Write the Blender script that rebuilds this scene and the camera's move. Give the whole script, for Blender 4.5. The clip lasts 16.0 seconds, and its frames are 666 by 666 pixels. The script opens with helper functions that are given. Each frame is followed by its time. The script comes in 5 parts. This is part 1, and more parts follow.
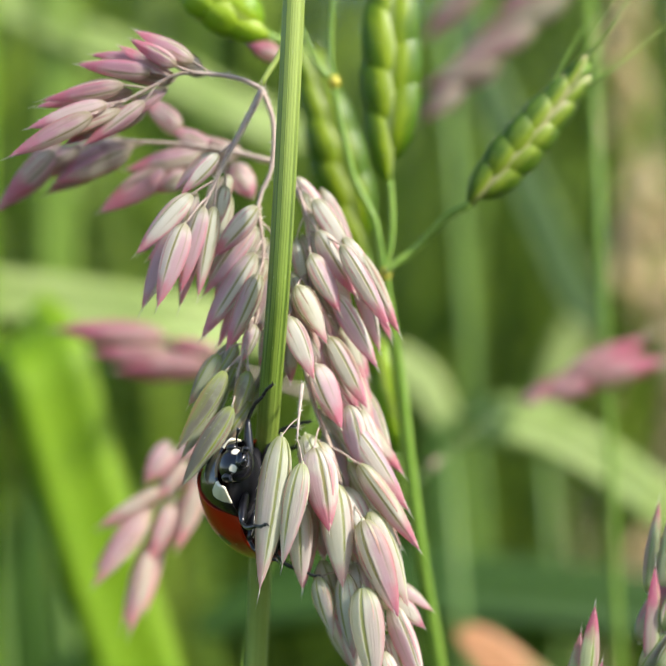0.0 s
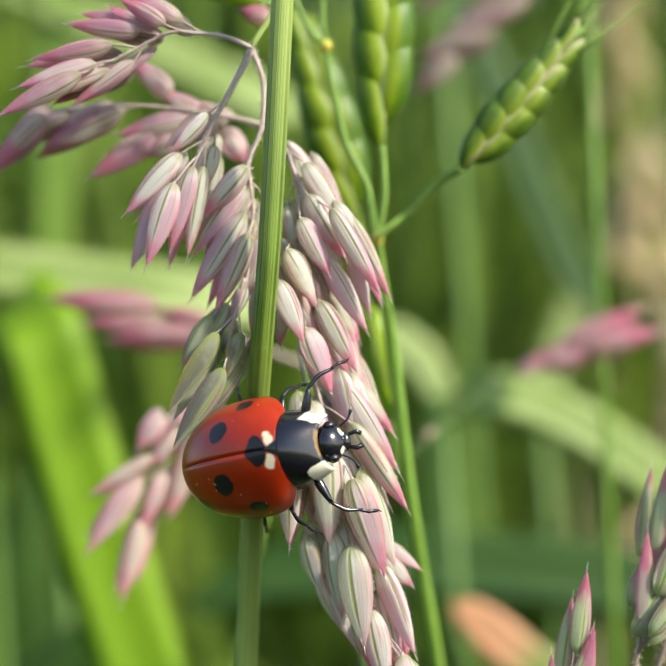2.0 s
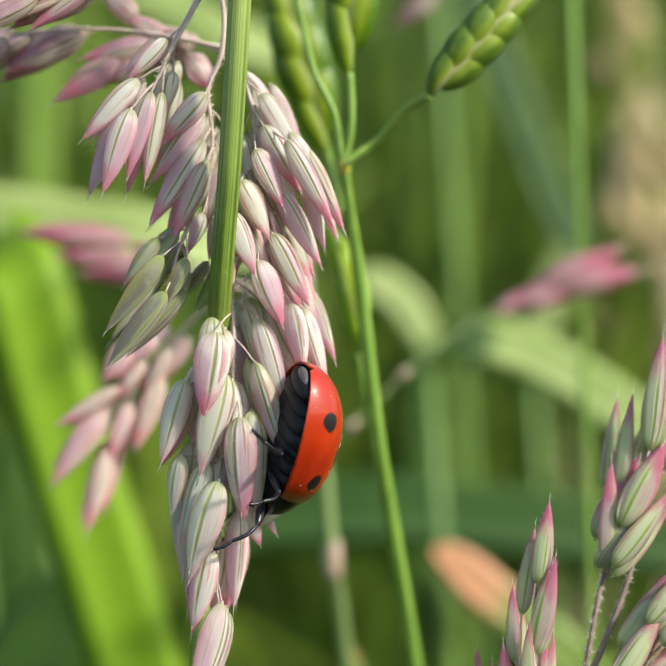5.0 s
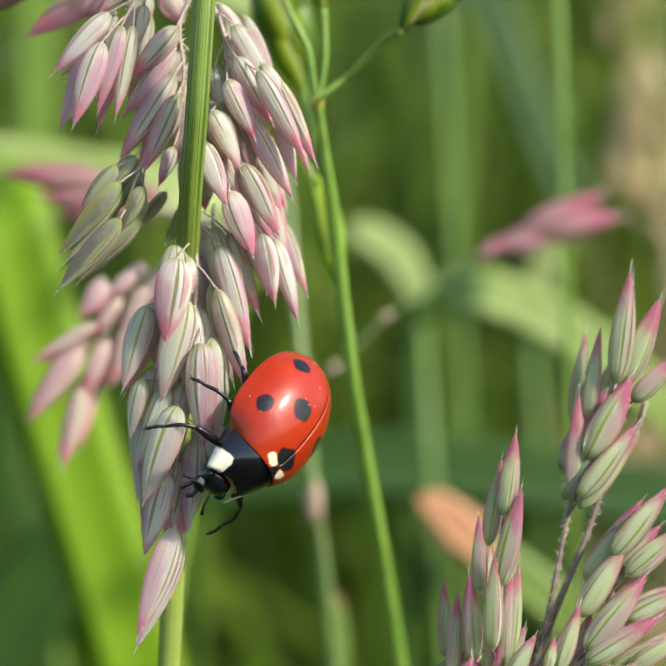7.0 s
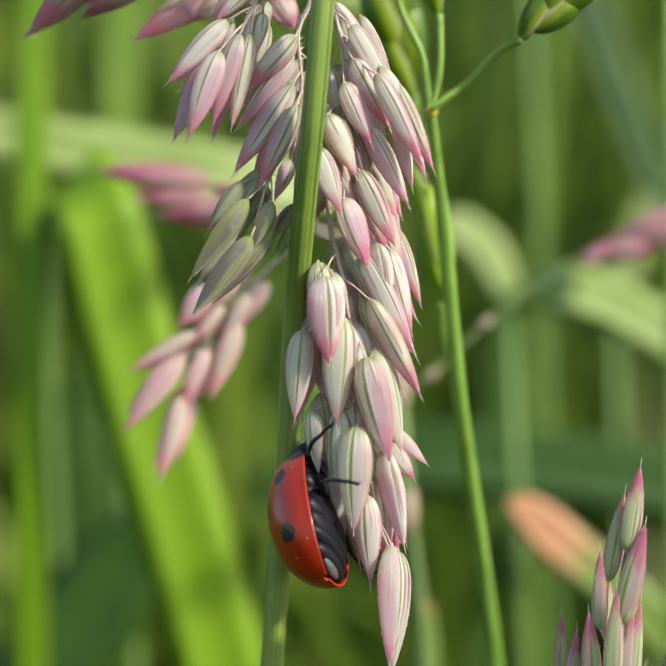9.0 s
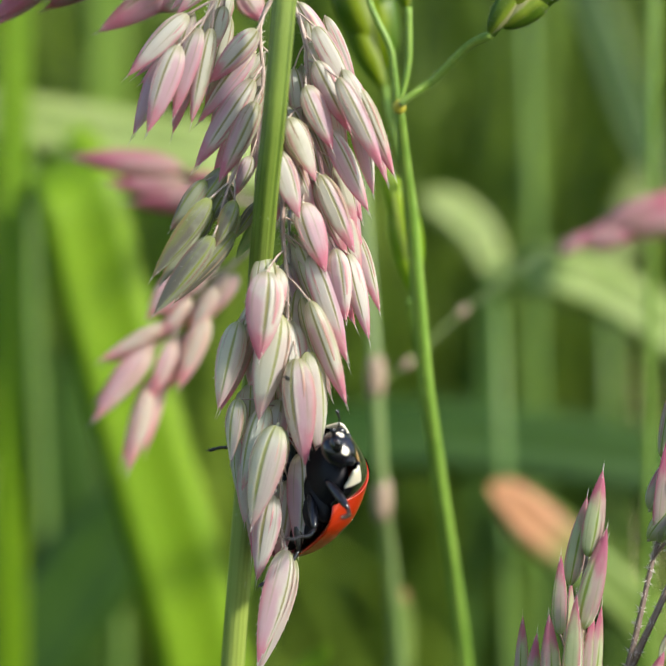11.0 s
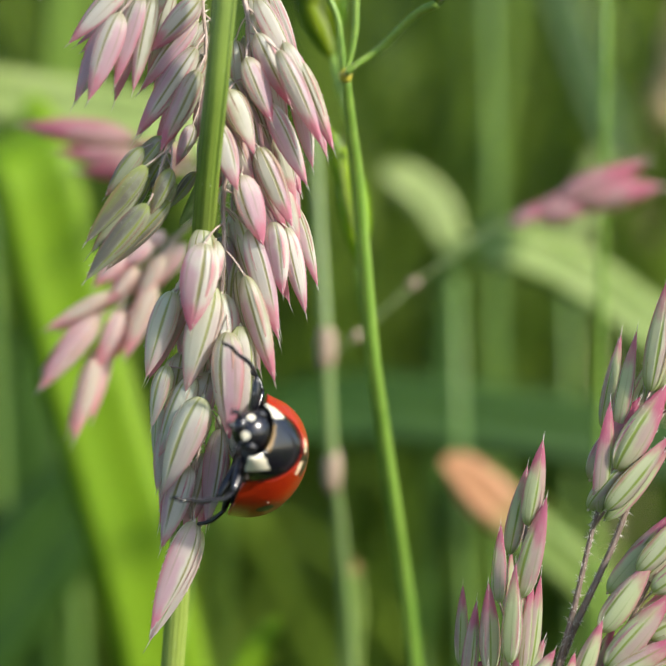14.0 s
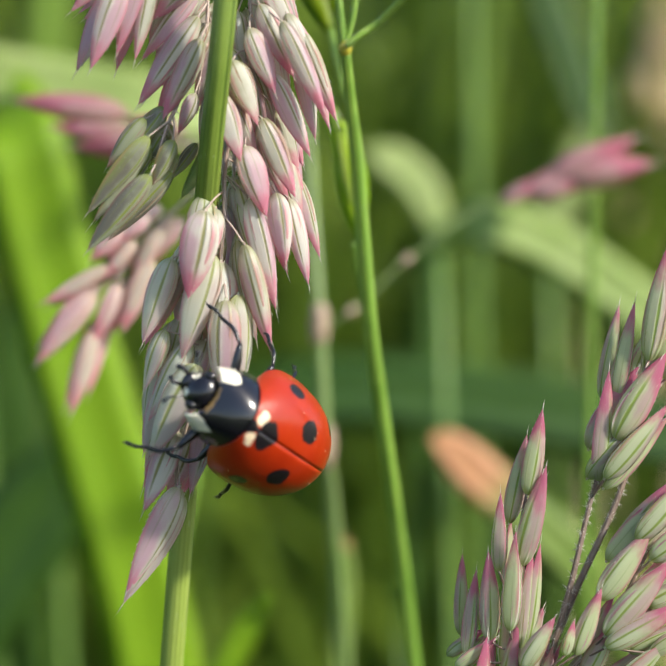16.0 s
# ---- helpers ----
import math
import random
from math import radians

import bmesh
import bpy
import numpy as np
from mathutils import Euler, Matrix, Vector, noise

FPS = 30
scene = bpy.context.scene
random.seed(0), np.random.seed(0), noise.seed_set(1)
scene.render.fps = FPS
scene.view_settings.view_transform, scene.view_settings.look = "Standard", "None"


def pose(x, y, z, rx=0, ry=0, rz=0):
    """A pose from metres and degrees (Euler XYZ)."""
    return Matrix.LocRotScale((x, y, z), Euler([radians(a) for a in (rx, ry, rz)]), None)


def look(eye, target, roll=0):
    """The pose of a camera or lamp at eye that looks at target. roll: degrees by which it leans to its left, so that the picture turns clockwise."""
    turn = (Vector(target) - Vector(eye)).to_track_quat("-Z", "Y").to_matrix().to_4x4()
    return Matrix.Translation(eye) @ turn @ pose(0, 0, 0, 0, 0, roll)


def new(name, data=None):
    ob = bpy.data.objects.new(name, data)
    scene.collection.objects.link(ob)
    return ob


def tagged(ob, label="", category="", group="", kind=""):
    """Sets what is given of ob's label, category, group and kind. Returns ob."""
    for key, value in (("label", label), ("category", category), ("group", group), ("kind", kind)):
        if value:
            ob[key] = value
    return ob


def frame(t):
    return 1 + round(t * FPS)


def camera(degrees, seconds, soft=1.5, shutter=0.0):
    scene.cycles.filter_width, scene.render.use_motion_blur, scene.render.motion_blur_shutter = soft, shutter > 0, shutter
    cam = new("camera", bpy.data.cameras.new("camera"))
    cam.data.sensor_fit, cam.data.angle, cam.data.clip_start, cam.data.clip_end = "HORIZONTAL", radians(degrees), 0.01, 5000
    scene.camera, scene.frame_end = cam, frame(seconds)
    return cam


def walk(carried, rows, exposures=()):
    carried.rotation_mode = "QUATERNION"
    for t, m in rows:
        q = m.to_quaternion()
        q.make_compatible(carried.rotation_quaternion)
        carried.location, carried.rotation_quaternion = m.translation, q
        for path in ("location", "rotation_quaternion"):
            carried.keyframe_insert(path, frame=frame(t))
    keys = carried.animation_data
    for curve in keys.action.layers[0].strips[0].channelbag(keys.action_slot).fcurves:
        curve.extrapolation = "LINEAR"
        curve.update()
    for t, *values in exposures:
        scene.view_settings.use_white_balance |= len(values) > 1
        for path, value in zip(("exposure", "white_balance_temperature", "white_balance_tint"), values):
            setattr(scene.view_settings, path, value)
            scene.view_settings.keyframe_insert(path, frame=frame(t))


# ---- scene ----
cam = camera(22, 16.0)
cam.data.dof.use_dof = True
cam.data.dof.focus_distance = 0.0888
cam.data.dof.aperture_fstop = 28.0
walk(cam, [
    (0, pose(-0.00344, -0.00224, 0.5018, 93.071, 1.265, -1.229)),
    (0.5, pose(-0.00306, -0.00218, 0.50222, 93.27, 1.223, -1.133)),
    (1, pose(-0.0037, -0.00178, 0.50221, 93.324, 1.188, -1.3)),
    (1.5, pose(-0.00315, -0.00169, 0.50194, 93.011, 1.017, -1.032)),
    (2, pose(-0.00283, -0.00184, 0.50045, 92.689, 1.285, -1.136)),
    (2.5, pose(-0.00241, -0.00126, 0.49997, 92.296, 1.198, -1.191)),
    (3, pose(-0.00226, -0.00095, 0.4995, 92.205, 1.086, -1.021)),
    (3.5, pose(-0.00215, -0.00046, 0.49942, 91.748, 1.251, -1.327)),
    (4, pose(-0.00093, -0.00015, 0.49885, 91.601, 1.091, -1.279)),
    (6.5, pose(0.00035, -0.00165, 0.49735, 91.297, 0.763, -0.271)),
    (7, pose(0.00223, -0.00112, 0.49597, 90.715, 0.648, -0.295)),
    (7.5, pose(0.00016, -0.00103, 0.49644, 90.655, 0.63, -0.181)),
    (8, pose(-0.00145, -0.00107, 0.49752, 90.603, 0.69, 0.027)),
    (8.5, pose(-0.00157, 0.00037, 0.49983, 90.128, -0.253, 1.221)),
    (9, pose(-0.00075, 0.00173, 0.49898, 89.496, -0.414, 1.6)),
    (11.5, pose(0.00187, 0.00259, 0.50188, 87.818, -0.985, 1.962)),
    (12, pose(0.00208, 0.00213, 0.50221, 87.653, -0.999, 1.456)),
    (12.5, pose(0.00306, 0.00194, 0.50161, 87.652, -1.063, 1.276)),
    (13, pose(0.0029, 0.00202, 0.50058, 87.537, -1.206, 0.971)),
    (13.5, pose(0.003, 0.00222, 0.50162, 87.631, -1.258, 0.917)),
    (14, pose(0.00328, 0.00267, 0.50067, 87.388, -1.264, 1.053)),
    (14.5, pose(0.00241, 0.00243, 0.50072, 87.139, -1.248, 0.772)),
    (15, pose(0.00241, 0.00286, 0.4988, 86.897, -1.423, 0.404)),
    (15.5, pose(0.00234, 0.00246, 0.4997, 86.944, -1.508, 0.235)),
    (16, pose(0.00161, 0.00238, 0.49976, 87.015, -1.269, 0.035)),
], exposures=[(0.0, 0.86), (4.0, 0.84), (7.0, 0.75), (9.0, 0.72), (12.5, 0.74), (16.0, 0.72)])

# ---- daylight ----
SUN_ELEVATION, SUN_AZIMUTH = 36.0, 124.0   # degrees; azimuth clockwise from +y (the way the camera looks)
world = bpy.data.worlds.new("sky")
scene.world = world
world.use_nodes = True
wn = world.node_tree.nodes
sky = wn.new("ShaderNodeTexSky")
sky.sky_type = "NISHITA"
sky.sun_disc = False
sky.sun_elevation = radians(SUN_ELEVATION)
sky.sun_rotation = radians(SUN_AZIMUTH)
world.node_tree.links.new(sky.outputs[0], wn["Background"].inputs[0])
wn["Background"].inputs[1].default_value = 0.145
sun = new("sun", bpy.data.lights.new("sun", "SUN"))
sun.data.energy = 3.6
sun.data.angle = radians(4.0)
sun.data.color = (1.0, 0.94, 0.82)
away = Vector((math.sin(radians(SUN_AZIMUTH)) * math.cos(radians(SUN_ELEVATION)),
               math.cos(radians(SUN_AZIMUTH)) * math.cos(radians(SUN_ELEVATION)), math.sin(radians(SUN_ELEVATION))))
sun.matrix_world = look(away * 3 + Vector((0, 0.1, 0.5)), (0, 0.1, 0.5))


# ---- materials ----
class Mat:
    """A node material with short calls for its nodes."""

    def __init__(self, name, rough=0.5, specular=0.5):
        self.m = bpy.data.materials.new(name)
        self.m.use_nodes = True
        self.t = self.m.node_tree
        self.b = self.t.nodes["Principled BSDF"]
        self.b.inputs["Roughness"].default_value = rough
        self.b.inputs["Specular IOR Level"].default_value = specular

    def put(self, socket, value):
        if isinstance(value, bpy.types.NodeSocket):
            self.t.links.new(value, socket)
        elif isinstance(value, (tuple, list)) and len(value) == 3 and socket.type == "RGBA":
            socket.default_value = (*value, 1)
        else:
            socket.default_value = value

    def coord(self, which):
        return self.t.nodes.new("ShaderNodeTexCoord").outputs[which]

    def rnd(self):
        return self.t.nodes.new("ShaderNodeObjectInfo").outputs["Random"]

    def island(self):
        return self.t.nodes.new("ShaderNodeNewGeometry").outputs["Random Per Island"]

    def xyz(self, v):
        n = self.t.nodes.new("ShaderNodeSeparateXYZ")
        self.put(n.inputs[0], v)
        return n.outputs

    def vec(self, x, y, z):
        n = self.t.nodes.new("ShaderNodeCombineXYZ")
        for s, v in zip(n.inputs, (x, y, z)):
            self.put(s, v)
        return n.outputs[0]

    def math(self, op, a, b=0.0):
        n = self.t.nodes.new("ShaderNodeMath")
        n.operation = op
        self.put(n.inputs[0], a)
        self.put(n.inputs[1], b)
        return n.outputs[0]

    def span(self, v, a, b, c=0.0, d=1.0):
        n = self.t.nodes.new("ShaderNodeMapRange")
        n.interpolation_type = "SMOOTHSTEP"
        for s, q in zip(n.inputs, (v, a, b, c, d)):
            self.put(s, q)
        return n.outputs[0]

    def far(self, v, p):
        n = self.t.nodes.new("ShaderNodeVectorMath")
        n.operation = "DISTANCE"
        self.put(n.inputs[0], v)
        n.inputs[1].default_value = p
        return n.outputs["Value"]

    def scaled(self, v, s):
        n = self.t.nodes.new("ShaderNodeVectorMath")
        n.operation = "MULTIPLY"
        self.put(n.inputs[0], v)
        n.inputs[1].default_value = s
        return n.outputs[0]

    def noise(self, v, scale, detail=3.0):
        n = self.t.nodes.new("ShaderNodeTexNoise")
        self.put(n.inputs["Vector"], v)
        n.inputs["Scale"].default_value = scale
        n.inputs["Detail"].default_value = detail
        return n.outputs["Fac"]

    def mix(self, f, a, b):
        n = self.t.nodes.new("ShaderNodeMix")
        n.data_type = "RGBA"
        self.put(n.inputs[0], f)
        self.put(n.inputs[6], a)
        self.put(n.inputs[7], b)
        return n.outputs[2]

    def bump(self, height, dist, strength=0.5):
        n = self.t.nodes.new("ShaderNodeBump")
        self.put(n.inputs["Height"], height)
        n.inputs["Distance"].default_value = dist
        n.inputs["Strength"].default_value = strength
        self.t.links.new(n.outputs[0], self.b.inputs["Normal"])

    def thin(self, colour, share):
        """Light that passes through a thin leaf."""
        tr = self.t.nodes.new("ShaderNodeBsdfTranslucent")
        self.put(tr.inputs["Color"], colour)
        mx = self.t.nodes.new("ShaderNodeMixShader")
        mx.inputs[0].default_value = share
        self.t.links.new(self.b.outputs[0], mx.inputs[1])
        self.t.links.new(tr.outputs[0], mx.inputs[2])
        self.t.links.new(mx.outputs[0], self.t.nodes["Material Output"].inputs["Surface"])

    def colour(self, c):
        self.put(self.b.inputs["Base Color"], c)
        return self


def glume_material(name, body, pink, green, lilac, share, tip_from):
    """A papery husk: a green midrib between a pale and a flushed flank, faint side nerves, green edges, pink at the tip.
    share is how much of the flushed flank takes the flush, tip_from where the tip's colour begins."""
    m = Mat(name, 0.42, 0.42)
    uv = m.xyz(m.coord("UV"))
    us = m.math("SUBTRACT", m.math("MULTIPLY", uv[0], 2.0), 1.0)
    u = m.math("ABSOLUTE", us)
    v = uv[1]
    r = m.rnd()
    r2 = m.math("FRACT", m.math("MULTIPLY", r, 17.3))
    r3 = m.math("FRACT", m.math("MULTIPLY", r, 41.7))
    n = m.noise(m.vec(m.math("MULTIPLY", uv[0], 2.0), m.math("MULTIPLY", v, 3.0), m.math("MULTIPLY", r, 20.0)), 1.2, 3)
    grain = m.noise(m.vec(m.math("MULTIPLY", uv[0], 24.0), m.math("MULTIPLY", v, 2.0), m.math("MULTIPLY", r, 5.0)), 1.0, 3)
    speck = m.noise(m.vec(m.math("MULTIPLY", uv[0], 22.0), m.math("MULTIPLY", v, 34.0), m.math("MULTIPLY", r, 3.0)), 1.0, 2)
    jit = m.math("SUBTRACT", n, 0.5)
    d = m.math("SUBTRACT", us, m.math("MULTIPLY", m.math("SUBTRACT", r2, 0.5), 0.34))
    ad = m.math("ABSOLUTE", d)
    flank = m.math("MULTIPLY", d, m.math("SUBTRACT", m.math("MULTIPLY", m.math("GREATER_THAN", r, 0.5), 2.0), 1.0))
    flush = m.span(m.math("ADD", flank, m.math("MULTIPLY", jit, 0.5)), -0.06, 0.30, 0.0, share)
    flush = m.math("MULTIPLY", flush, m.span(m.math("ADD", v, m.math("MULTIPLY", jit, 0.8)), 0.05, 0.35, 0.45, 1.0))
    c = m.mix(flush, m.mix(m.span(r3, 0.2, 1.0, 0.0, 0.5), body, (0.72, 0.75, 0.56)), lilac)
    c = m.mix(m.span(grain, 0.52, 0.8, 0.0, 0.16), c, lilac)
    c = m.mix(m.math("MULTIPLY", m.span(m.math("ADD", ad, jit), 0.35, 0.95, 0.0, 0.5), m.span(r3, 0.35, 0.8)), c, green)
    nerve = m.span(m.math("ABSOLUTE", m.math("SUBTRACT", ad, 0.52)), 0.015, 0.06, 0.30, 0.0)
    c = m.mix(m.math("MULTIPLY", nerve, m.span(v, 0.3, 0.75, 1.0, 0.0)), c, green)
    tip = m.span(m.math("ADD", v, m.math("ADD", m.math("MULTIPLY", jit, 0.5), m.math("MULTIPLY", m.math("SUBTRACT", r2, 0.5), 0.2))), tip_from, tip_from + 0.34, 0.0, 0.9)
    c = m.mix(tip, c, pink)
    hem = m.span(m.math("ADD", u, m.math("MULTIPLY", jit, 0.3)), 0.66, 0.97)
    c = m.mix(m.math("MULTIPLY", hem, m.span(v, 0.06, 0.28, 0.0, 0.72)), c, pink)
    rib = m.span(m.math("ADD", ad, m.math("MULTIPLY", jit, 0.06)), 0.02, 0.095, 0.9, 0.0)
    edge = m.math("MULTIPLY", m.span(u, 0.84, 0.96), m.span(r3, 0.45, 0.75, 0.05, 0.6))
    line = m.math("MULTIPLY", m.math("MAXIMUM", rib, edge), m.span(m.math("ADD", v, m.math("MULTIPLY", jit, 0.3)), tip_from - 0.08, tip_from + 0.26, 1.0, 0.0))
    c = m.mix(line, c, green)
    c = m.mix(m.span(m.math("ADD", v, m.math("MULTIPLY", jit, 0.15)), 0.0, 0.13, 0.6, 0.0), c, green)
    c = m.mix(m.math("MULTIPLY", m.span(speck, 0.64, 0.74, 0.0, 0.22), m.span(v, 0.0, 0.9, 1.0, 0.4)), c, (0.90, 0.89, 0.86))
    m.colour(c)
    m.bump(m.math("ADD", m.math("MULTIPLY", grain, 0.6), m.math("MULTIPLY", rib, -1.2)), 0.0002, 0.35)
    m.thin(c, 0.55)
    m.b.inputs["Sheen Weight"].default_value = 0.2
    m.b.inputs["Sheen Roughness"].default_value = 0.4
    return m.m


def lemma_material(name, dark, light, edge, tip):
    """A smooth green husk, darker along its back, with bright flanks and thin papery edges."""
    m = Mat(name, 0.40, 0.4)
    uv = m.xyz(m.coord("UV"))
    u = m.math("ABSOLUTE", m.math("SUBTRACT", m.math("MULTIPLY", uv[0], 2.0), 1.0))
    v = uv[1]
    r = m.rnd()
    n = m.noise(m.vec(m.math("MULTIPLY", uv[0], 3.0), m.math("MULTIPLY", v, 3.0), m.math("MULTIPLY", r, 20.0)), 1.2, 3)
    jit = m.math("SUBTRACT", n, 0.5)
    rib = m.math("SINE", m.math("MULTIPLY", u, 15.0))
    grain = m.noise(m.vec(m.math("MULTIPLY", uv[0], 30.0), m.math("MULTIPLY", v, 3.0), r), 1.0, 3)
    f = m.math("ADD", m.math("ADD", m.math("MULTIPLY", u, 0.9), m.math("MULTIPLY", jit, 0.7)), m.math("ADD", m.math("MULTIPLY", rib, 0.05), m.math("MULTIPLY", grain, 0.18)))
    c = m.mix(m.span(f, 0.15, 0.85), dark, light)
    c = m.mix(m.span(m.math("ADD", u, m.math("MULTIPLY", jit, 0.2)), 0.70, 0.82), c, edge)
    c = m.mix(m.span(m.math("ADD", v, m.math("MULTIPLY", jit, 0.2)), 0.80, 1.0, 0.0, 0.8), c, tip)
    m.colour(c)
    m.bump(m.math("ADD", m.math("MULTIPLY", rib, 0.3), grain), 0.0002, 0.2)
    m.thin(c, 0.34)
    return m.m


def blade_material(name, dark, light, rough=0.45, streaks=9.0, share=0.35, per_island=False, lo=0.4, hi=0.95):
    m = Mat(name, rough, 0.4)
    uv = m.xyz(m.coord("UV"))
    r = m.island() if per_island else m.rnd()
    stripe = m.noise(m.vec(m.math("MULTIPLY", uv[0], streaks), m.math("MULTIPLY", uv[1], 1.5), m.math("MULTIPLY", r, 9.0)), 2.0, 4)
    blot = m.noise(m.vec(uv[0], m.math("MULTIPLY", uv[1], 6.0), m.math("MULTIPLY", r, 7.0)), 1.5, 3)
    f = m.math("ADD", m.math("MULTIPLY", stripe, 0.7), m.math("MULTIPLY", m.math("ADD", blot, r), 0.35))
    c = m.mix(m.span(f, lo, hi), dark, light)
    rib = m.span(m.math("ABSOLUTE", m.math("SUBTRACT", uv[0], 0.5)), 0.01, 0.06, 0.5, 0.0)
    c = m.mix(rib, c, light)
    m.colour(c)
    m.bump(stripe, 0.0004, 0.4)
    m.thin(c, share)
    return m.m


def stem_material(name, dark, light, ribs=26.0, ends=None):
    """A ribbed stem; ends: the dark and light colour into which it passes below and at its top, out of painted shade
    between.
    """
    m = Mat(name, 0.4, 0.4)
    uv = m.xyz(m.coord("UV"))
    rib = m.noise(m.vec(m.math("MULTIPLY", uv[0], ribs), m.math("MULTIPLY", uv[1], 2.0), 0.3), 1.0, 3)
    blot = m.noise(m.vec(m.math("MULTIPLY", uv[0], 2.0), m.math("MULTIPLY", uv[1], 30.0), 1.7), 1.0, 4)
    speck = m.noise(m.vec(m.math("MULTIPLY", uv[0], 30.0), m.math("MULTIPLY", uv[1], 260.0), 1.7), 1.0, 2)
    f = m.span(m.math("ADD", rib, m.math("MULTIPLY", blot, 0.35)), 0.48, 0.85)
    c = m.mix(f, dark, light)
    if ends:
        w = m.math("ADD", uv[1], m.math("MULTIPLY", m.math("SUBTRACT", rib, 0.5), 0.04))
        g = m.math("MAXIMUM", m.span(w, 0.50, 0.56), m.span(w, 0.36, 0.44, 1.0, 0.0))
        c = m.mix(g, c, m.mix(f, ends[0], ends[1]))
    c = m.mix(m.span(speck, 0.68, 0.8, 0.0, 0.5), c, (0.55, 0.6, 0.4))
    m.colour(c)
    m.bump(rib, 0.0003, 0.35)
    m.thin(c, 0.12)
    return m.m


GREEN_LINE = (0.33, 0.33, 0.10)
FOG_HUSKS = (glume_material("fog_husk_lilac", (0.88, 0.87, 0.79), (0.78, 0.26, 0.37), GREEN_LINE, (0.72, 0.47, 0.57), 0.85, 0.62),
             glume_material("fog_husk_cream", (0.88, 0.88, 0.74), (0.80, 0.32, 0.39), GREEN_LINE, (0.74, 0.56, 0.58), 0.75, 0.66))
GREEN_HUSKS = (glume_material("pale_green_husk", (0.85, 0.86, 0.72), (0.78, 0.38, 0.42), (0.40, 0.44, 0.12), (0.76, 0.62, 0.64), 0.65, 0.72),
               glume_material("green_edged_husk", (0.78, 0.81, 0.60), (0.76, 0.34, 0.38), (0.38, 0.44, 0.09), (0.72, 0.57, 0.58), 0.6, 0.74))
ROSE_HUSKS = (glume_material("rosy_husk", (0.78, 0.64, 0.62), (0.72, 0.25, 0.36), (0.36, 0.31, 0.16), (0.64, 0.36, 0.46), 0.95, 0.50),
              glume_material("rosy_husk_pale", (0.82, 0.71, 0.66), (0.74, 0.30, 0.39), (0.38, 0.34, 0.17), (0.70, 0.44, 0.51), 0.9, 0.54))
SALMON_HUSKS = (glume_material("salmon_husk", (0.95, 0.80, 0.78), (0.95, 0.44, 0.50), (0.74, 0.58, 0.44), (0.95, 0.64, 0.68), 0.8, 0.5),
                glume_material("salmon_husk_pale", (0.94, 0.86, 0.80), (0.92, 0.52, 0.55), (0.68, 0.60, 0.42), (0.92, 0.70, 0.71), 0.7, 0.55))
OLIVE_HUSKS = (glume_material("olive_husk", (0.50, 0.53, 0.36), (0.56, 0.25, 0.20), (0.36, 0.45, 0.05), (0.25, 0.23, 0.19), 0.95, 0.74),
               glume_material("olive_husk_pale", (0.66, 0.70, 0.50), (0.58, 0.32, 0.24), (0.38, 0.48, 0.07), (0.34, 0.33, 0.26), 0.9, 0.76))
MAGENTA_HUSKS = (glume_material("magenta_husk", (0.66, 0.75, 0.44), (0.64, 0.15, 0.28), (0.30, 0.43, 0.06), (0.62, 0.40, 0.46), 0.7, 0.54),
                 glume_material("magenta_husk_pale", (0.78, 0.82, 0.64), (0.64, 0.20, 0.33), (0.34, 0.47, 0.08), (0.70, 0.56, 0.62), 0.6, 0.70))
BLUSH_HUSKS = (glume_material("blush_husk", (0.70, 0.44, 0.46), (0.66, 0.20, 0.29), (0.46, 0.28, 0.20), (0.66, 0.30, 0.38), 0.9, 0.4),
               glume_material("blush_husk_pale", (0.76, 0.54, 0.52), (0.68, 0.25, 0.33), (0.48, 0.32, 0.20), (0.70, 0.36, 0.42), 0.8, 0.45))
DUSTY_HUSKS = (glume_material("dusty_husk", (0.54, 0.42, 0.36), (0.48, 0.20, 0.25), (0.33, 0.32, 0.13), (0.48, 0.26, 0.30), 0.9, 0.5),
               glume_material("dusty_husk_dark", (0.44, 0.34, 0.28), (0.38, 0.17, 0.21), (0.30, 0.30, 0.12), (0.36, 0.20, 0.24), 0.9, 0.5))
BROME = lemma_material("brome_lemma", (0.08, 0.18, 0.006), (0.32, 0.44, 0.012), (0.36, 0.45, 0.12), (0.34, 0.44, 0.05))
BROME_DULL = lemma_material("dull_brome_lemma", (0.07, 0.15, 0.010), (0.28, 0.38, 0.03), (0.42, 0.42, 0.18), (0.46, 0.40, 0.18))
LIME = lemma_material("lime_lemma", (0.22, 0.40, 0.01), (0.42, 0.58, 0.03), (0.50, 0.62, 0.12), (0.40, 0.55, 0.05))
# first two colours carry the shade halfway up; ends are the unshaded green
CULM = stem_material("green_culm_shaded", (0.06, 0.11, 0.010), (0.20, 0.29, 0.045), 34, ends=((0.24, 0.32, 0.055), (0.31, 0.40, 0.085)))
BRANCH = stem_material("hairy_branch", (0.46, 0.34, 0.29), (0.66, 0.54, 0.48), 8)
BRANCH_RED = stem_material("reddish_branch", (0.20, 0.14, 0.11), (0.40, 0.30, 0.25), 8)
BROME_STEM = stem_material("brome_stem", (0.13, 0.26, 0.03), (0.30, 0.46, 0.08), 12)
GREY_STEM = stem_material("grey_green_stem", (0.15, 0.25, 0.06), (0.28, 0.35, 0.15), 10)
TAN_NODE = stem_material("tan_node", (0.34, 0.25, 0.17), (0.50, 0.38, 0.28), 10)
HAIR = Mat("pale_hair", 0.4).colour((0.75, 0.68, 0.6)).m
YELLOW = Mat("yellow_node", 0.45).colour((0.50, 0.45, 0.05)).m
